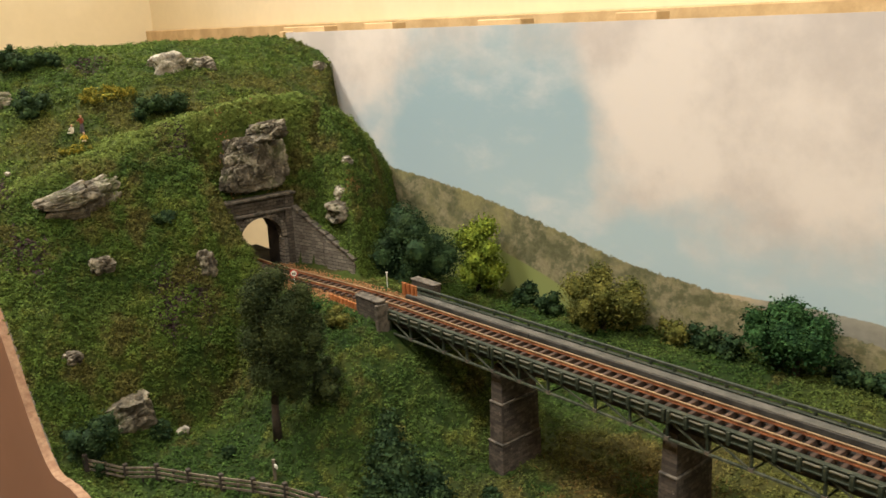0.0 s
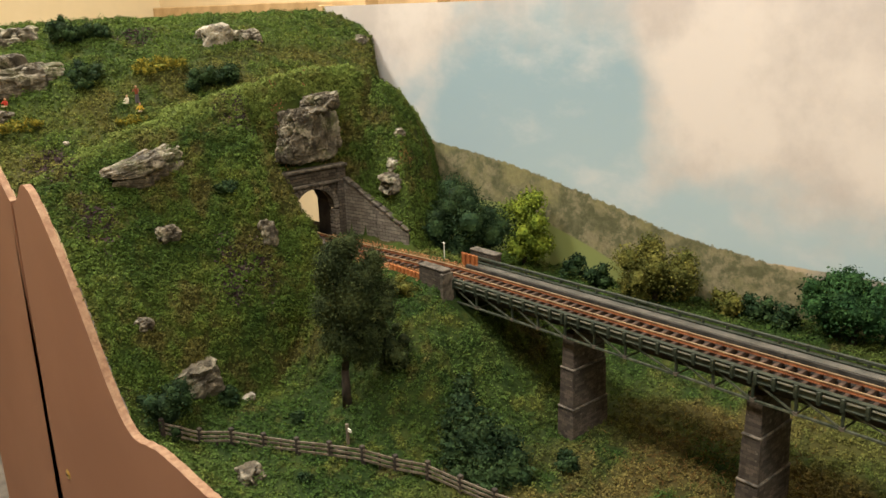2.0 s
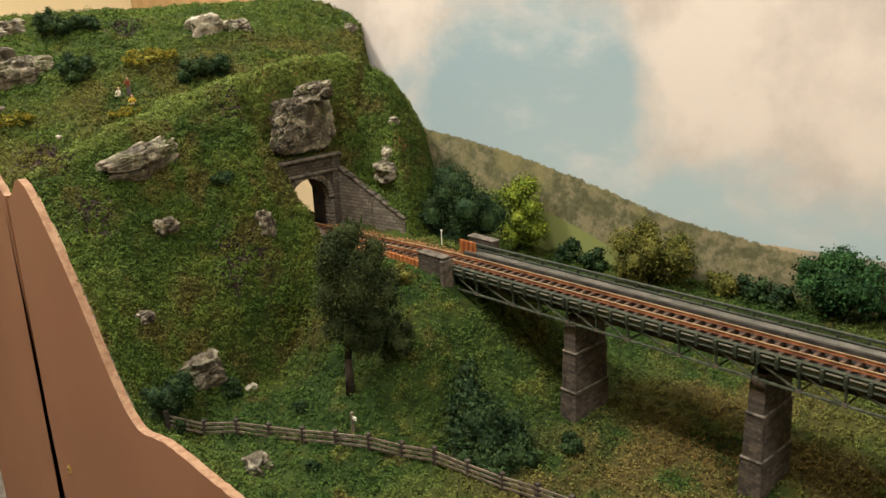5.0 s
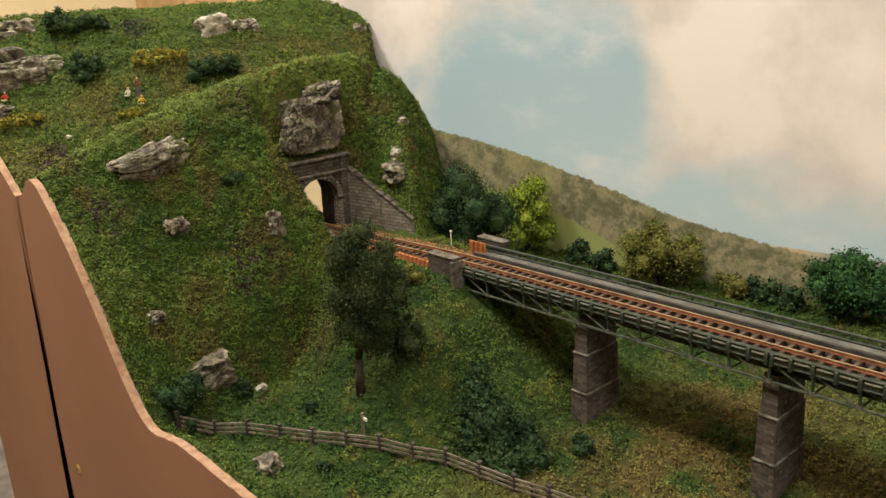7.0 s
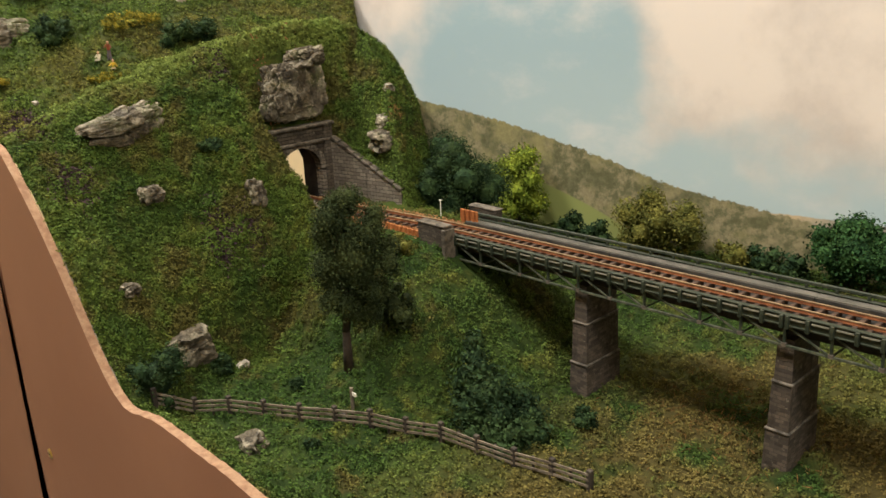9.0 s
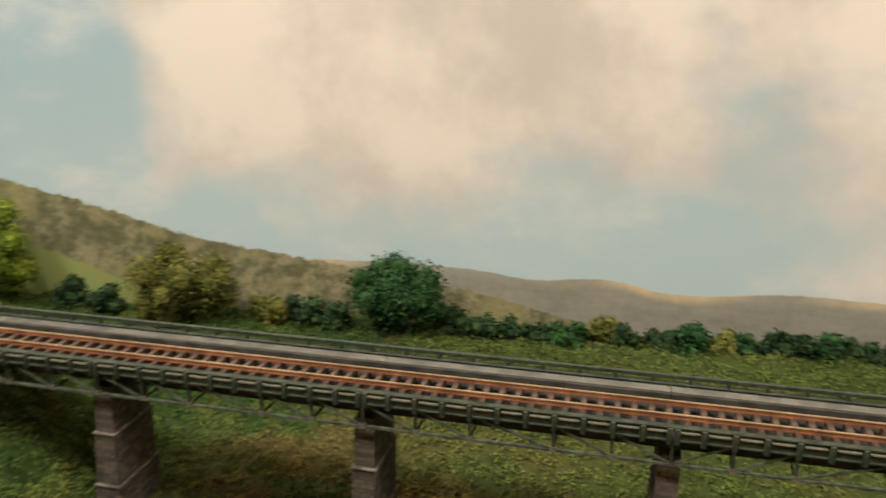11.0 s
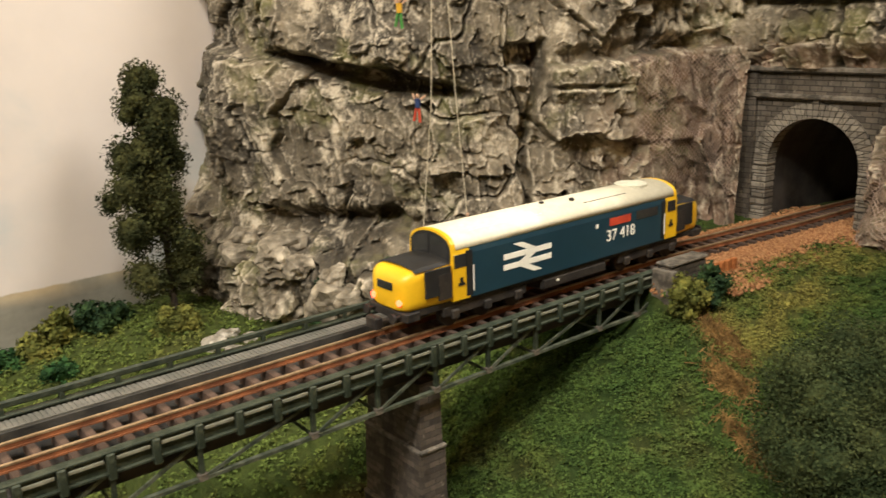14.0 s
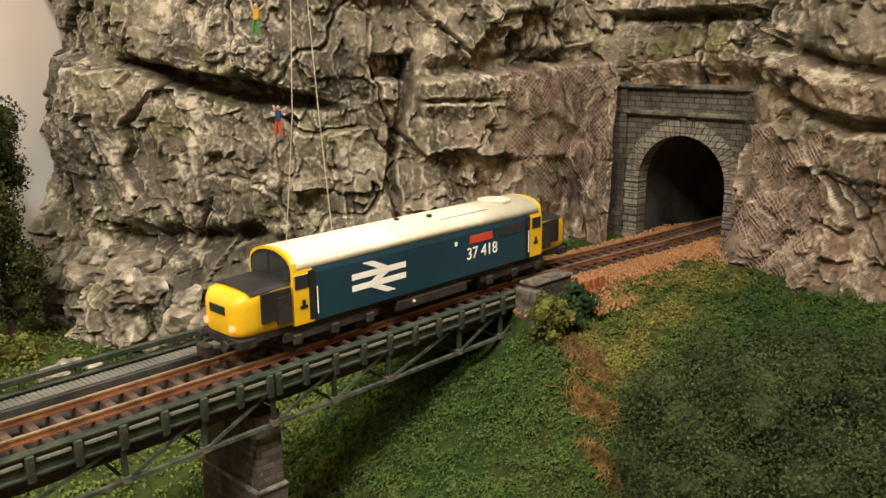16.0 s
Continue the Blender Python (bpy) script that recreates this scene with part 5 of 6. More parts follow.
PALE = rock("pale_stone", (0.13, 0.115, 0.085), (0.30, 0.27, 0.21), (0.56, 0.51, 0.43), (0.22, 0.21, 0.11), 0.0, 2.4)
boulder("long pointed grey rock jutting from the hillside", (-0.2260, -0.1265, 0.0580), (0.012, 0.033, 0.0195), 1.0, turn=4, sub=5, wedge=0.75)
for i, (c, r, tip, sub) in enumerate((((-0.2325, -0.011, 0.0640), (0.0100, 0.0235, 0.0200), 0, 6), ((-0.2330, 0.003, 0.0840), (0.0100, 0.0150, 0.0070), -6, 5), ((-0.2295, -0.026, 0.0570), (0.0085, 0.0110, 0.0110), 4, 5))):
    boulder("dark craggy rock outcrop above the tunnel mouth", c, r, 3.0 + i * 1.3, tip=tip, sub=sub, rough=0.30, boxy=0.75, group="rocks above the tunnel")
boulder("pale weathered rock near the hilltop", (-0.346, -0.0145, 0.1265), (0.011, 0.0150, 0.0100), 8.0, PALE)
boulder("grey weathered rock near the hilltop", (-0.341, 0.009, 0.1245), (0.009, 0.012, 0.0075), 9.0)
boulder("brown weathered rock at the end of the upper hill", (-0.330, 0.106, 0.114), (0.008, 0.009, 0.008), 24.0)
boulder("broad grey rock face on the upper hill", (-0.357, -0.146, 0.106), (0.013, 0.033, 0.0155), 10.0, sub=5)
boulder("grey rock at the top edge of the hill", (-0.403, -0.137, 0.132), (0.012, 0.016, 0.0095), 11.0)
boulder("grey slab where a figure sits", (-0.340, -0.170, 0.084), (0.009, 0.010, 0.006), 12.0)
boulder("small cracked rock on the hillside", (-0.188, -0.071, 0.016), (0.006, 0.0065, 0.0085), 13.0)
boulder("small rounded rock beside the tunnel", (-0.1945, 0.0328, 0.0420), (0.0065, 0.0065, 0.0048), 14.0, PALE)
boulder("small cracked rock beside the tunnel", (-0.1900, 0.0295, 0.0300), (0.0085, 0.0105, 0.0078), 15.0)
boulder("small rock high on the hill shoulder", (-0.1970, 0.0405, 0.0620), (0.004, 0.004, 0.003), 16.0, PALE)
boulder("grass-topped rock with a dark overhang", (-0.1560, -0.139, -0.049), (0.009, 0.015, 0.010), 17.0, tip=10)
boulder("single white stone in the grass", (-0.149, -0.115), (0.0035, 0.004, 0.0035), 19.0, PALE, sub=3)
boulder("rounded grey rock in the short field grass", (-0.078, -0.153), (0.007, 0.007, 0.0055), 20.0)
boulder("tiny white stone on the upper hill", (-0.296, -0.1465), (0.002, 0.002, 0.0015), 21.0, PALE, sub=2)
boulder("mossy rock on the hill face", (-0.199, -0.129), (0.006, 0.008, 0.0055), 22.0)
boulder("pale stones at the edge of the front board", (-0.169, -0.160), (0.005, 0.005, 0.004), 23.0)
for i, (x, y, r) in enumerate(((0.405, 0.128, 0.0055), (0.413, 0.132, 0.0045), (0.409, 0.120, 0.004), (0.398, 0.118, 0.003), (0.417, 0.122, 0.0035), (0.420, 0.113, 0.0045), (0.384, 0.118, 0.0025), (0.401, 0.106, 0.003), (0.412, 0.104, 0.003))):
    boulder("pale stone lying in the field grass", (x, y), (r, r * 0.9, r * 0.7), 30.0 + i, PALE, sub=3, group="field stones")
g = random.Random(9)
for i in range(16):
    t = i / 15
    x, y = blend(0.445, 0.530, t) + g.uniform(-0.006, 0.006), blend(0.112, 0.048, t) + g.uniform(-0.008, 0.008)
    r = g.uniform(0.005, 0.010)
    boulder("fallen rock at the foot of the cliff", (x, y), (r * 1.2, r, r * 0.8), 50.0 + i, CLIFF, g.uniform(0, 90), 0, 3, group="fallen rocks")


def on_face(s, z, proud=0.0):
    """A place on the main cliff."""
    return tuple(float(v) for v in cliff_points(FACE, -0.055, 0.185, face_lean, 3, main_face, np.array([s]), np.array([z]), proud)[0])


# blocks heaped against the foot of the face, with plants between them
for i in range(34):
    r = g.uniform(0.0035, 0.0085)
    boulder("angular block heaped against the foot of the cliff", on_face(g.uniform(0.20, 0.67), g.uniform(-0.036, -0.006), -0.001), (r * 1.25, r, r * 0.85), 80.0 + i, CLIFF, g.uniform(0, 180), g.uniform(-20, 20), 3, group="heaped blocks")
for i, (s, z, r, m) in enumerate(((0.53, -0.001, 0.0075, GREENLEAF), (0.46, -0.008, 0.0050, GREENLEAF), (0.36, -0.020, 0.0065, DARKLEAF), (0.675, -0.004, 0.0070, GREENLEAF), (0.59, -0.003, 0.0050, OLIVELEAF), (0.50, -0.020, 0.0040, OLIVELEAF))):
    bush("small green plant growing between the cliff foot rocks", on_face(s, z - 0.003, 0.001), (r, r * 0.8, r * 0.7), m, 900, 0.0010, 12, 300 + i, "plant", "plant", "cliff plants", 0.34)


# ---- locomotive ----
def build_loco(x):
    blue = worn("rail_blue_paint", (0.007, 0.030, 0.048), (0.010, 0.037, 0.057), 60, 1500, 0.38, spread=0.05, relief=0.00003, specular=0.5)
    yellow = worn("warning_yellow_paint", (0.62, 0.36, 0.008), (0.70, 0.42, 0.012), 60, 1500, 0.4, spread=0.04, relief=0.00003, specular=0.5)
    white = worn("dirty_white_roof_paint", (0.52, 0.48, 0.36), (0.70, 0.65, 0.51), 45, 900, 0.6, spread=0.08, relief=0.00005)
    ink = worn("matt_black_paint", (0.011, 0.0105, 0.010), (0.02, 0.019, 0.018), 90, 1200, 0.6, relief=0.00004, spread=0.1)
    chassis = worn("oily_black_underframe", (0.014, 0.012, 0.011), (0.035, 0.028, 0.022), 200, 1200, 0.65, spread=0.2)
    sign = worn("white_transfer", (0.78, 0.76, 0.68), (0.82, 0.80, 0.72), 60, 900, 0.5, spread=0.03)
    red = worn("red_nameplate", (0.42, 0.05, 0.025), (0.50, 0.065, 0.03), 200, 900, 0.45, spread=0.05)
    glass = worn("dark_window_glass", (0.018, 0.018, 0.018), (0.03, 0.03, 0.03), 60, 900, 0.12, relief=0.00001, spread=0.03, specular=0.7)
    lamp = Nodes("red_tail_lamp")
    lamp.set(lamp.surface, "Emission Color", (1.0, 0.07, 0.03))
    lamp.set(lamp.surface, "Emission Strength", 8.0)
    lamp = lamp.done((0.8, 0.1, 0.05), 0.3)
    loco = thing("diesel_locomotive", "model diesel locomotive in blue with yellow ends and white roof", "locomotive", m=pose(x, track_y(x), track_z(x), 0, -math.degrees(math.atan(0.0147)), 0))
    half, cab, end, nose = 0.0428, 0.0474, 0.0488, 0.0642
    w, zb, zg = 0.0092, 0.0076, 0.0215
    side = [(-w, zb), (-w, 0.0200), (-w + 0.0003, zg), (w - 0.0003, zg), (w, 0.0200), (w, zb)]
    arch = [(-w + 0.0002, zg)] + [(-(w - 0.0002) * math.cos(math.pi * i / 12), zg + 0.0047 * math.sin(math.pi * i / 12) ** 0.8) for i in range(1, 12)] + [(w - 0.0002, zg)]
    body = part("body", Solid().prism(side, -half, half), blue, loco)
    roof = part("roof", Solid().prism(arch, -cab, cab), white, loco, "off-white painted roof", True)
    for p in roof.data.polygons:
        p.use_smooth = abs(p.normal.x) < 0.5
    for i, (rx, ry) in enumerate(((-0.006, 0.0), (0.004, -0.003))):
        part("roof_vent", Solid().box((rx - 0.0007, ry - 0.0006, 0.0255), (rx + 0.0007, ry + 0.0006, 0.0268), 0.0002), chassis, roof)
    part("fan_grille", Solid().rod((0.036, 0, 0.0256), (0.036, 0, 0.0263), 0.0054, 20), worn("grey_fan_mesh", (0.45, 0.43, 0.34), (0.56, 0.53, 0.42), 200, 1800, 0.6), roof, "round pale grey fan grille")
    part("roof_panel", Solid().box((0.006, -0.0060, 0.0249), (0.026, -0.0055, 0.0253)), chassis, roof)
    part("roof_panel", Solid().box((-0.040, -0.0062, 0.0247), (-0.012, -0.0060, 0.0252)), sign, roof)
    for s in (-1, 1):
        c = part("cab", Solid().prism(side, *sorted((s * half, s * end))), yellow, loco, "yellow cab end")
        part("roof_rim", Solid().prism(arch, *sorted((s * cab, s * end))), yellow, c)
        # nose, with rounded corners and a rounded front edge
        v, f, m = [], [], 28
        for t in (0.0, 0.35, 0.6, 0.74, 0.84, 0.91, 0.96, 0.985, 1.0):
            xx = blend(end, nose, t)
            r = 0.0034
            inset = r - math.sqrt(max(0.0, r * r - max(0.0, xx - nose + r) ** 2))
            hw, zt, z0 = 0.0090 - 0.0010 * t * t - inset, 0.0190 - 0.0012 * t * t - inset, zb - 0.0006 + 0.35 * inset
            for i in range(m):
                th = 2 * math.pi * (i + 0.5) / m
                cy, cz = math.cos(th), math.sin(th)
                v.append((s * xx, hw * math.copysign(abs(cy) ** 0.36, cy), (zt + z0) / 2 + (zt - z0) / 2 * math.copysign(abs(cz) ** 0.36, cz)))
        rows = len(v) // m
        for k in range(rows - 1):
            f += [[m * k + i, m * k + (i + 1) % m, m * k + m + (i + 1) % m, m * k + m + i] for i in range(m)]
        f += [list(range(m))[::-1], list(range(m * (rows - 1), m * rows))]
        n = part("nose", Solid().put(v, f), yellow, c, smooth=True)
        part("nose_top", Solid().put([(s * (end + 0.0001), -0.0085, 0.0181), (s * (end + 0.0001), -0.0072, 0.0189), (s * (end + 0.0001), -0.002, 0.0194), (s * (end + 0.0001), 0.002, 0.0194), (s * (end + 0.0001), 0.0072, 0.0189), (s * (end + 0.0001), 0.0085, 0.0181),
                                      (s * 0.0606, -0.0083, 0.0177), (s * 0.0606, -0.0070, 0.0184), (s * 0.0606, -0.002, 0.0189), (s * 0.0606, 0.002, 0.0189), (s * 0.0606, 0.0070, 0.0184), (s * 0.0606, 0.0083, 0.0177)],
                                     [(i, i + 1, i + 7, i + 6) for i in range(5)]), ink, c, "black anti-glare nose panel")
        for y in (-1, 1):
            lo, hi = sorted((s * 0.0494, s * 0.0580))
            part("side_grille", Solid().box((lo, y * 0.0090 - 0.0003, 0.0104), (hi, y * 0.0090 + 0.0003, 0.0178), 0.0001), ink, c, "black side grille panel")
            lo, hi = sorted((s * 0.0494, s * 0.0536))
            part("side_grille", Solid().box((lo, y * 0.0090 - 0.00045, 0.0090), (hi, y * 0.0090 + 0.00045, 0.0160)), chassis, c)
            lo, hi = sorted((s * 0.0438, s * 0.0482))
            part("side_window", Solid().box((lo, y * w - 0.0001, 0.0166), (hi, y * w + 0.0001, 0.0202), 0.00005), glass, c)
            lo, hi = sorted((s * 0.0419, s * 0.0427))
            part("door_recess", Solid().box((lo - 0.0014, y * w - 0.0001, 0.0082), (hi, y * w + 0.0001, 0.0208)), ink, c)
            part("depot_crest", Solid().box((s * 0.0458 - 0.0011, y * (w + 0.00008) - 0.0001, 0.0116), (s * 0.0458 + 0.0011, y * (w + 0.00008) + 0.0001, 0.0124)).box((s * 0.0458 - 0.0005, y * (w + 0.00008) - 0.0001, 0.0124), (s * 0.0458 + 0.0005, y * (w + 0.00008) + 0.0001, 0.0138)), ink, c, "small black crest")
            part("handrail", Solid().rod((s * 0.0418, y * (w + 0.0004), 0.0095), (s * 0.0418, y * (w + 0.0004), 0.0165), 0.00016, 5), sign, c, "white door handrail")
        for y in (-1, 1):
            part("windscreen", Solid().put([(s * (end + 0.0003), y * 0.0006, 0.0192), (s * (end + 0.0003), y * 0.0078, 0.0190), (s * (end + 0.0003), y * 0.0070, 0.0232), (s * (end + 0.0003), y * 0.0006, 0.0250)], [(0, 1, 2, 3)]), glass, c)
        part("windscreen_surround", Solid().prism([(-0.0084, 0.0186)] + [(-0.0084 * math.cos(math.pi * i / 10), 0.0215 + 0.0041 * math.sin(math.pi * i / 10)) for i in range(11)] + [(0.0084, 0.0186)], *sorted((s * (end - 0.0002), s * (end + 0.0002)))), ink, c)
        part("headcode_box", Solid().box((min(s * nose, s * (nose + 0.0003)), -0.0033, 0.0128), (max(s * nose, s * (nose + 0.0003)), 0.0033, 0.0150), 0.0001), glass, n, "dark headcode panel")
        for y in (-0.0056, 0.0056):
            part("tail_lamp", Solid().rod((s * (nose - 0.0010), y, 0.0100), (s * (nose + 0.0002), y, 0.0100), 0.0009, 12), lamp if s < 0 else glass, n, "glowing red tail lamp" if s < 0 else "unlit marker lamp")
        part("horn_aerial", Solid().rod((s * 0.0605, 0, 0.0175), (s * 0.0605, 0, 0.0235), 0.00018, 5), ink, n) if s > 0 else None
        part("buffer_beam", Solid().box((min(s * 0.0595, s * 0.0640), -0.0085, 0.0050), (max(s * 0.0595, s * 0.0640), 0.0085, 0.0074), 0.0002), chassis, c)
        for y in (-0.0058, 0.0058):
            part("buffer", Solid().rod((s * 0.0638, y, 0.0064), (s * 0.0664, y, 0.0064), 0.0005, 8).rod((s * 0.0662, y, 0.0064), (s * 0.0668, y, 0.0064), 0.0014, 12), chassis, c)
        part("coupler", Solid().box((min(s * 0.060, s * 0.0695), -0.0008, 0.0034), (max(s * 0.060, s * 0.0695), 0.0008, 0.0046), 0.0002).box((min(s * 0.0672, s * 0.0694), -0.0024, 0.0030), (max(s * 0.0672, s * 0.0694), 0.0024, 0.0062), 0.0003), chassis, c, "chunky black coupler")
        g = part("bogie", Solid().box((s * 0.036 - 0.0155, -0.0082, 0.0034), (s * 0.036 + 0.0155, -0.0068, 0.0062), 0.0003).box((s * 0.036 - 0.0155, 0.0068, 0.0034), (s * 0.036 + 0.0155, 0.0082, 0.0062), 0.0003).box((s * 0.036 - 0.013, -0.0068, 0.0040), (s * 0.036 + 0.013, 0.0068, 0.0066)), chassis, loco)
        for k in (-1, 0, 1):
            xx = s * 0.036 + k * 0.0118
            part("wheel", Solid().rod((xx, -0.0063, 0.0036), (xx, -0.0045, 0.0036), 0.0036, 18).rod((xx, 0.0045, 0.0036), (xx, 0.0063, 0.0036), 0.0036, 18).rod((xx, -0.0063, 0.0036), (xx, 0.0063, 0.0036), 0.0006, 6), chassis, g)
            for y in (-0.0086, 0.0086):
                part("axle_box", Solid().box((xx - 0.0013, y - 0.0005, 0.0026), (xx + 0.0013, y + 0.0005, 0.0052), 0.0003), chassis, g)
    part("underframe", Solid().box((-0.061, -0.0080, 0.0060), (0.061, 0.0080, 0.0077)), chassis, loco)
    tank = part("fuel_tank", Solid().box((-0.0145, -0.0086, 0.0024), (0.0145, 0.0086, 0.0062), 0.0008), chassis, loco)
    part("filler_cap", Solid().box((-0.0085, -0.0090, 0.0044), (-0.0077, -0.0085, 0.0050)), sign, tank)
    for y, mirror in ((-1, 1), (1, -1)):
        yo = y * (w + 0.00012)

        def flat(pts):
            n = len(pts)
            return Solid().put([(px, yo, pz) for px, pz in pts] + [(px, y * (w - 0.0001), pz) for px, pz in pts], [list(range(n)), list(range(n, 2 * n))[::-1]] + [(i, (i + 1) % n, n + (i + 1) % n, n + i) for i in range(n)])
        cx, cz = -0.0209, 0.0146
        emblem = part("emblem", flat([(cx - 0.0095, cz + 0.0007), (cx + 0.0095, cz + 0.0007), (cx + 0.0095, cz + 0.0023), (cx - 0.0095, cz + 0.0023)]), sign, body, "white painted emblem")
        part("emblem_bar", flat([(cx - 0.0095, cz - 0.0023), (cx + 0.0095, cz - 0.0023), (cx + 0.0095, cz - 0.0007), (cx - 0.0095, cz - 0.0007)]), sign, body)
        part("emblem_bar", flat([(cx - 0.0058 * mirror, cz + 0.0047), (cx - 0.0022 * mirror, cz + 0.0047), (cx + 0.0034 * mirror, cz + 0.0022), (cx - 0.0002 * mirror, cz + 0.0022)]), sign, body)
        part("emblem_bar", flat([(cx + 0.0034 * mirror, cz + 0.0008), (cx - 0.0002 * mirror, cz + 0.0008), (cx - 0.0034 * mirror, cz - 0.0008), (cx + 0.0002 * mirror, cz - 0.0008)]), sign, body)
        part("emblem_bar", flat([(cx - 0.0034 * mirror, cz - 0.0022), (cx + 0.0002 * mirror, cz - 0.0022), (cx + 0.0058 * mirror, cz - 0.0047), (cx + 0.0022 * mirror, cz - 0.0047)]), sign, body)
        part("nameplate", flat([(0.0146, 0.0170), (0.0246, 0.0170), (0.0246, 0.0194), (0.0146, 0.0194)]), red, body, "plain red nameplate")
        part("side_window", flat([(0.0275, 0.0168), (0.0385, 0.0168), (0.0385, 0.0196), (0.0275, 0.0196)]), glass, body)
        part("works_plate", flat([(0.0082, 0.0174), (0.0092, 0.0174), (0.0092, 0.0186), (0.0082, 0.0186)]), sign, body)
        curve = bpy.data.curves.new("number", "FONT")
        curve.body, curve.size, curve.align_x, curve.align_y, curve.extrude = "37 418", 0.0050, "CENTER", "CENTER", 0.00008
        tmp = bpy.data.objects.new("tmp", curve)
        scene.collection.objects.link(tmp)
        me = bpy.data.meshes.new_from_object(tmp.evaluated_get(bpy.context.evaluated_depsgraph_get()))
        bpy.data.objects.remove(tmp)
        me.materials.clear()
        me.materials.append(sign)
        ob = part("number", me, sign, body, "white painted running number")
        ob.matrix_local = pose(0.0200, yo, 0.0139, 90, 0, 0 if y < 0 else 180)
    return loco


build_loco(0.4626)


# ---- fence, signs, figures ----
WOOD = worn("weathered_fence_wood", (0.10, 0.08, 0.06), (0.22, 0.185, 0.14), 200, 1400, 0.85)
DARKWOOD = worn("dark_fence_post", (0.03, 0.024, 0.02), (0.06, 0.05, 0.04), 200, 1400, 0.85)


def build_fence():
    path = smooth_path([(-0.131, -0.172), (-0.126, -0.153), (-0.105, -0.141), (-0.087, -0.128), (-0.071, -0.118), (-0.051, -0.107), (-0.034, -0.099), (-0.014, -0.092), (0.006, -0.087), (0.031, -0.080), (0.055, -0.078)], 1)
    fence = thing("field_fence", "three-rail weathered wooden field fence on dark posts", "fence")
    n = 12
    pts = []
    for i in range(n + 1):
        p, _ = along(path, i / n)
        pts.append((p.x, p.y, height(p.x, p.y)))
    for i, p in enumerate(pts):
        part("post", Solid().box((p[0] - 0.0012, p[1] - 0.0011, p[2] - 0.002), (p[0] + 0.0012, p[1] + 0.0011, p[2] + 0.0096), 0.0002), DARKWOOD, fence)
        if i < n:
            q = pts[i + 1]
            for h in (0.0026, 0.0052, 0.0076):
                part("rail", Solid().bar((p[0], p[1] - 0.0009, p[2] + h), (q[0], q[1] - 0.0009, q[2] + h + random.uniform(-0.0003, 0.0003)), 0.0011, 0.0005), WOOD, fence)
            mx, my, mz = ((p[k] + q[k]) / 2 for k in range(3))
            part("stake", Solid().box((mx - 0.0005, my - 0.0002, mz - 0.001), (mx + 0.0005, my + 0.0006, mz + 0.0080)), DARKWOOD, fence)


build_fence()
PAINT = worn("white_sign_paint", (0.70, 0.68, 0.60), (0.80, 0.78, 0.70), 300, 1200, 0.5, spread=0.05)
SIGNRED = worn("red_sign_ring", (0.42, 0.04, 0.03), (0.5, 0.06, 0.04), 300, 1200, 0.5, spread=0.05)
post = thing("waymark_post", "short pale wooden waymark post beside the tree", "signpost", m=pose(-0.071, -0.100, height(-0.071, -0.100)))
part("post", Solid().rod((0, 0, -0.002), (0, 0, 0.0125), 0.0009, 8), WOOD, post)
part("arm", Solid().box((0.0, -0.0004, 0.0085), (0.0034, 0.0004, 0.0105), 0.0002), PAINT, post)
pile = thing("log_pile", "small pile of dark broken timber by the fence", "log pile", m=pose(-0.066, -0.108, height(-0.066, -0.108)))
for i in range(5):
    part("log", Solid().rod((-0.005 + 0.001 * i, -0.002 + 0.001 * i, 0.0006 + 0.0006 * i), (0.005 - 0.0006 * i, 0.002 - 0.0012 * i, 0.0010 + 0.0007 * i), 0.0006, 6), DARKWOOD, pile)


def speed_sign(x, y, z, tall, aim, label):
    s = thing("speed_sign", label, "sign", m=pose(x, y, z, 0, 0, aim))
    part("pole", Solid().rod((0, 0, -0.004), (0, 0, tall), 0.00032, 6), PAINT, s)
    part("ring", Solid().rod((0, -0.0003, tall), (0, -0.0007, tall), 0.0026, 18), SIGNRED, s, "red ring")
    part("disc", Solid().rod((0, -0.0007, tall), (0, -0.0009, tall), 0.0019, 18), PAINT, s, "white disc")
    part("figure_bar", Solid().box((-0.0010, -0.00102, tall - 0.0006), (-0.0002, -0.0009, tall + 0.0006)).box((0.0002, -0.00102, tall - 0.0006), (0.0010, -0.0009, tall + 0.0006)), BLACK, s)


speed_sign(-0.167, -0.0245, track_z(-0.1) - 0.004, 0.0115, 48, "small round white speed sign with red ring")
speed_sign(0.547, 0.0165, track_z(0.5) - 0.004, 0.0105, -45, "small round white speed sign with red ring")
for x, y, z in ((-0.1285, 0.0185, -0.010), (0.502, 0.031, 0.0)):
    m = thing("marker_post", "thin white marker post beside the abutment", "post", m=pose(x, y, z))
    part("pole", Solid().rod((0, 0, -0.004), (0, 0, 0.0115), 0.0003, 6), PAINT, m)
    part("cap", Solid().box((-0.0009, -0.0003, 0.0112), (0.0009, 0.0003, 0.0118)), PAINT, m)
SHEET = worn("rust_orange_sheet_piling", (0.24, 0.075, 0.02), (0.36, 0.135, 0.042), 200, 1200, 0.8)
for x0, x1, y, z0, z1 in ((0.513, 0.525, 0.0155, 0.0, 0.0085), (0.514, 0.530, -0.0205, -0.006, 0.0035), (-0.136, -0.107, -0.0190, -0.018, -0.0045), (-0.106, -0.092, 0.0130, -0.006, 0.0015)):
    s = thing("sheet_piling", "short run of rust-orange corrugated sheet piling", "sheet piling", "sheet pilings")
    n = int((x1 - x0) / 0.0018)
    for i in range(n):
        x = x0 + (x1 - x0) * i / n
        part("sheet", Solid().box((x, y - (0.0010 if i % 2 else 0.0003), z0), (x + 0.0019, y + 0.0005, z1), 0.0002), SHEET, s)


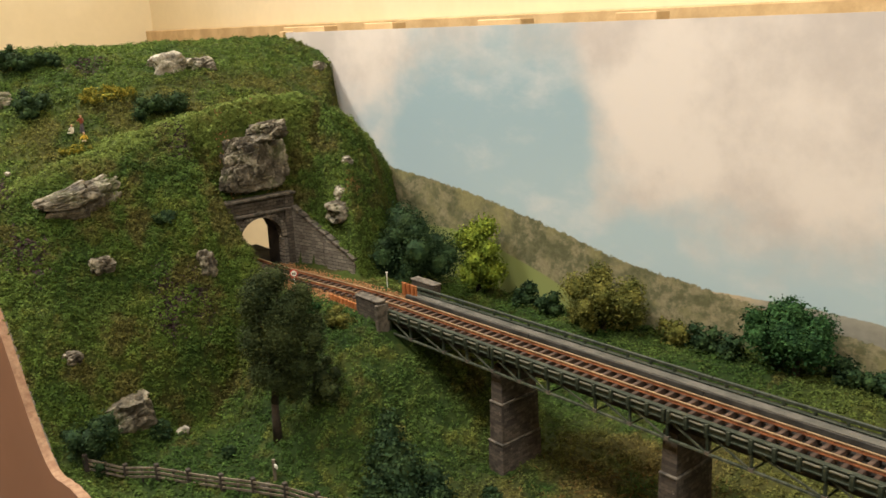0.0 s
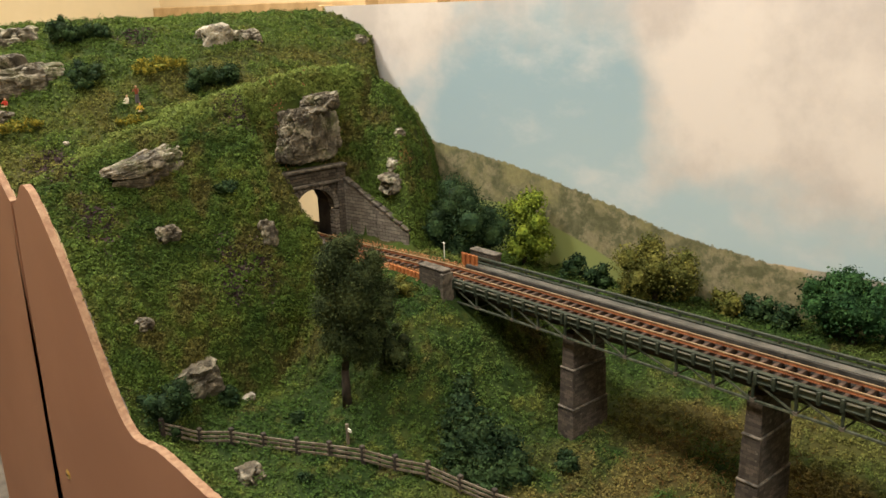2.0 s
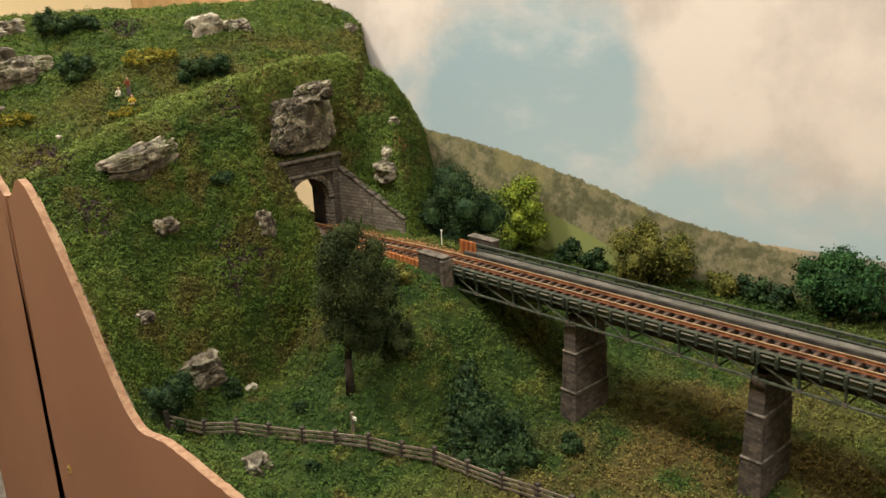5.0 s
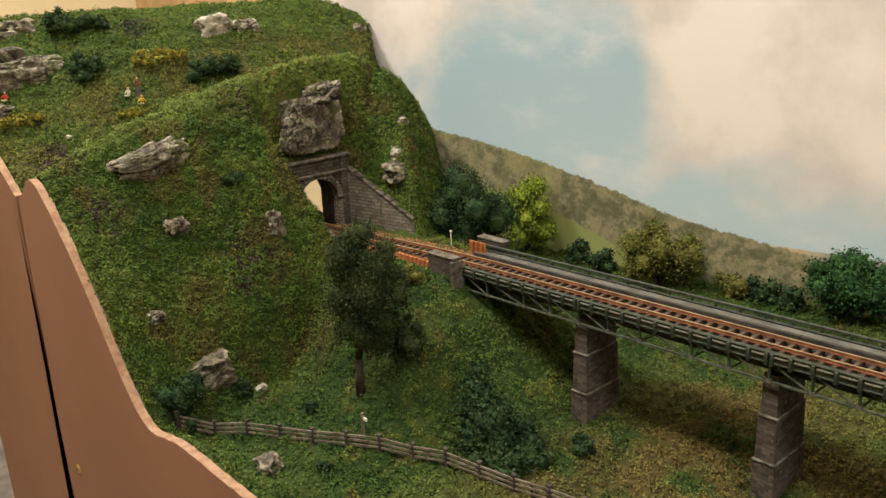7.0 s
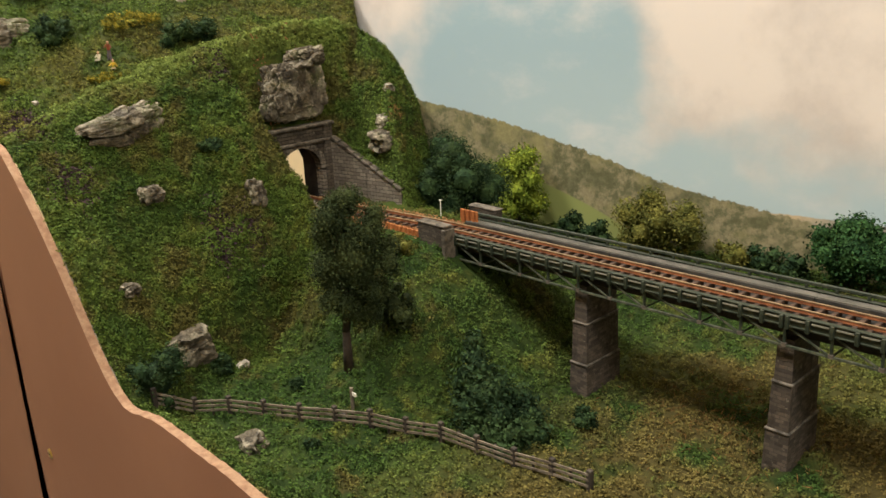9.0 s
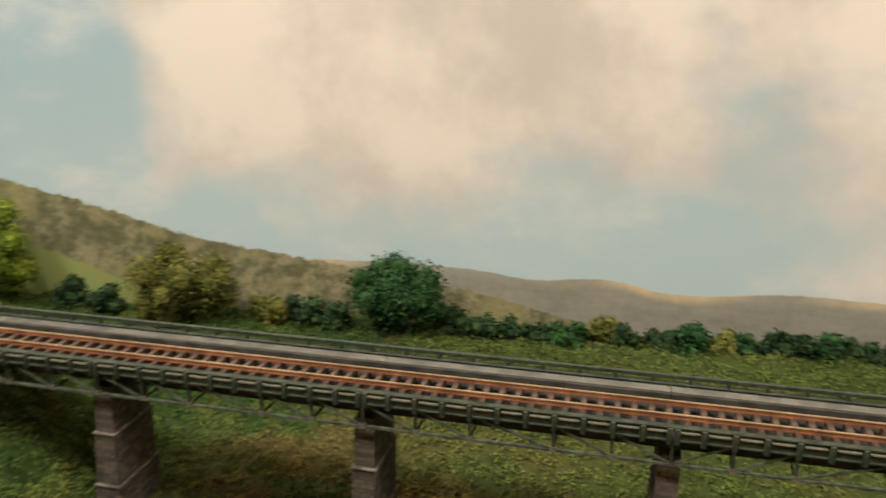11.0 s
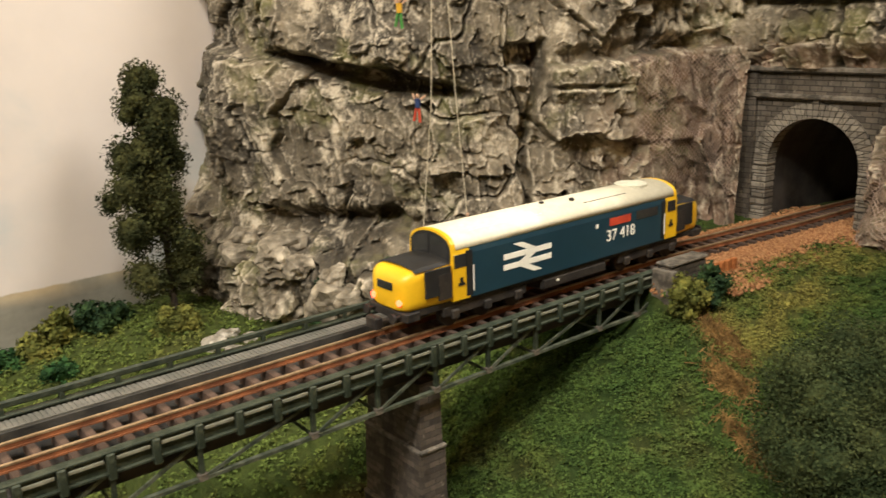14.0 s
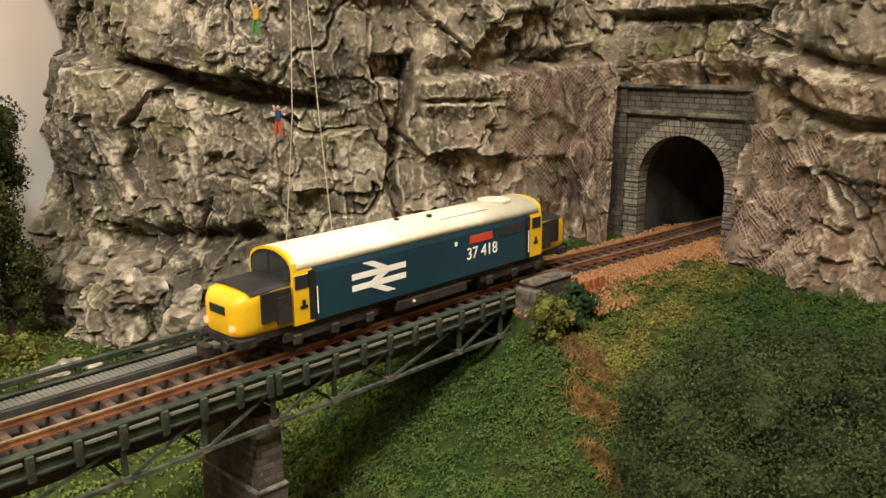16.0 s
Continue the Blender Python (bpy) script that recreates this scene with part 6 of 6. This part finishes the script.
hoard = thing("timber_hoarding", "low dark red timber hoarding at the foot of the cliff", "hoarding", m=pose(0.518, 0.036, height(0.518, 0.036), 0, 0, 4))
REDWOOD = worn("dark_red_timber", (0.055, 0.014, 0.010), (0.12, 0.032, 0.022), 300, 1500, 0.8, spread=0.3)
for i in range(5):
    part("plank", Solid().box((-0.0108, -0.0006, 0.0004 + 0.0016 * i), (0.0108 - 0.0003 * i, 0.0004, 0.0018 + 0.0016 * i), 0.0002), REDWOOD, hoard)
for x in (-0.0100, -0.0034, 0.0034, 0.0098):
    part("post", Solid().box((x - 0.0006, 0.0004, -0.003), (x + 0.0006, 0.0014, 0.0090), 0.0002), DARKWOOD, hoard)


def figurine(label, at, turn, tip, top, legs, reach, sitting=False):
    """A tiny plastic figure, one plain mesh in three paints."""
    paints = [worn("figure_paint", tuple(c * 0.85 for c in col), col, 500, 1500, 0.5, spread=0.05) for col in (top, legs, (0.45, 0.27, 0.17))]
    s, mats = Solid(), []

    def add(fn, k):
        n = len(s.faces)
        fn()
        mats.extend([k] * (len(s.faces) - n))
    h = 0.0030 if sitting else 0.0058
    if sitting:
        add(lambda: s.rod((-0.0006, 0, 0.0012), (-0.0008, -0.0030, 0.0014), 0.0006, 6), 1)
        add(lambda: s.rod((0.0006, 0, 0.0012), (0.0008, -0.0030, 0.0014), 0.0006, 6), 1)
        h = 0.0010
    else:
        add(lambda: s.rod((-0.0009, 0, 0.0), (-0.0005, 0, h), 0.0006, 6), 1)
        add(lambda: s.rod((0.0009 + 0.0008 * reach, 0, 0.0008 * reach), (0.0005, 0, h), 0.0006, 6), 1)
    add(lambda: s.rod((0, 0, h), (0, 0, h + 0.0036), 0.0010, 8, 0.0013), 0)
    add(lambda: s.rod((-0.0012, 0, h + 0.0034), (-0.0024 - 0.001 * reach, -0.0008, h + 0.0016 + 0.0040 * reach), 0.0004, 5), 0 if reach < 0.5 else 2)
    add(lambda: s.rod((0.0012, 0, h + 0.0034), (0.0020, -0.0008, h + 0.0014 + 0.0052 * reach), 0.0004, 5), 0 if reach < 0.5 else 2)
    bv, bf = ball((0, 0, h + 0.0047), (0.0008, 0.0008, 0.0010), 1.0, 1)
    add(lambda: s.put(bv, bf), 2)
    me = mesh_of("figurine", s.verts, s.faces, paints[0])
    me.materials.append(paints[1])
    me.materials.append(paints[2])
    me.polygons.foreach_set("material_index", mats)
    single("figurine", me, paints[0], label, "figurine", m=pose(*at, tip, 0, turn))


figurine("tiny painted climber figure in yellow and green on the cliff", (0.4760, 0.0945, 0.0815), 130, 0, (0.62, 0.34, 0.03), (0.05, 0.20, 0.04), 1.0)
figurine("tiny painted climber figure in blue and red on the cliff", (0.4850, 0.0965, 0.0450), 130, 0, (0.03, 0.05, 0.13), (0.45, 0.06, 0.03), 0.8)
figurine("tiny figure in white and red holding the rope", (0.4945, 0.0780, -0.0020), -40, 0, (0.7, 0.66, 0.58), (0.48, 0.09, 0.05), 0.3)
figurine("tiny seated figure in blue among the rocks", (0.5040, 0.0660, 0.0010), -40, 0, (0.05, 0.17, 0.35), (0.05, 0.05, 0.06), 0.0, True)
figurine("tiny standing hiker figure in brown on the hill", (-0.3000, -0.0965, height(-0.3000, -0.0965)), 40, 0, (0.22, 0.06, 0.03), (0.12, 0.10, 0.12), 0.0)
figurine("tiny crouching figure in yellow on the hill", (-0.2914, -0.0986, height(-0.2914, -0.0986)), 60, 0, (0.62, 0.42, 0.05), (0.55, 0.45, 0.30), 0.0, True)
figurine("tiny seated figure in pale clothes on the hill", (-0.3034, -0.1020, height(-0.3034, -0.1020)), 20, 0, (0.66, 0.60, 0.48), (0.55, 0.50, 0.42), 0.0, True)
figurine("tiny seated figure in red on a grey slab", (-0.3430, -0.1660, 0.0905), 40, 0, (0.50, 0.05, 0.03), (0.6, 0.5, 0.3), 0.0, True)


def rope(label, pts, r):
    s = Solid()
    for a, b in zip(pts, pts[1:]):
        s.rod(a, b, r, 5)
    single("climbing_rope", s, worn("pale_cord", (0.34, 0.29, 0.20), (0.5, 0.44, 0.32), 400, 2000, 0.8), label, "rope")


rope("thin pale climbing rope hanging down the cliff", [(0.487, 0.0885, 0.17), (0.4870, 0.0885, 0.095), (0.4860, 0.0890, 0.053), (0.4830, 0.0925, 0.001), (0.4800, 0.0920, -0.016), (0.474, 0.088, -0.026)], 0.00022)
rope("thin pale climbing rope hanging down the cliff", [(0.4900, 0.0850, 0.17), (0.4910, 0.0840, 0.095), (0.4930, 0.0820, 0.053), (0.4950, 0.0785, 0.006)], 0.00022)


# ---- behind the backscene ----
for x0, x1, z0, z1 in ((-0.412, -0.345, 0.140, 0.1505), (-0.302, -0.264, 0.138, 0.1510), (-0.181, -0.138, 0.138, 0.1500), (-0.067, -0.036, 0.138, 0.1510), (0.10, 0.14, 0.138, 0.150)):
    y = back_edge((x0 + x1) / 2) + 0.0065
    single("wooden_block", Solid().box((x0, y, z0), (x1, y + 0.014, z1), 0.0006), TAN, "bare softwood block behind the backscene board", "wood block", "wood blocks")
single("wooden_stile", Solid().box((-0.4015, back_edge(-0.4) - 0.002, -0.16), (-0.3955, back_edge(-0.4) + 0.02, 0.147), 0.0006), TAN, "bare softwood upright at the edge of the backscene", "batten")
single("picture_rail", Solid().box((-1.92, 0.600, 0.100), (1.52, 0.618, 0.155), 0.002), TAN, "long bare softwood rail on the room wall", "rail", kind="structure")
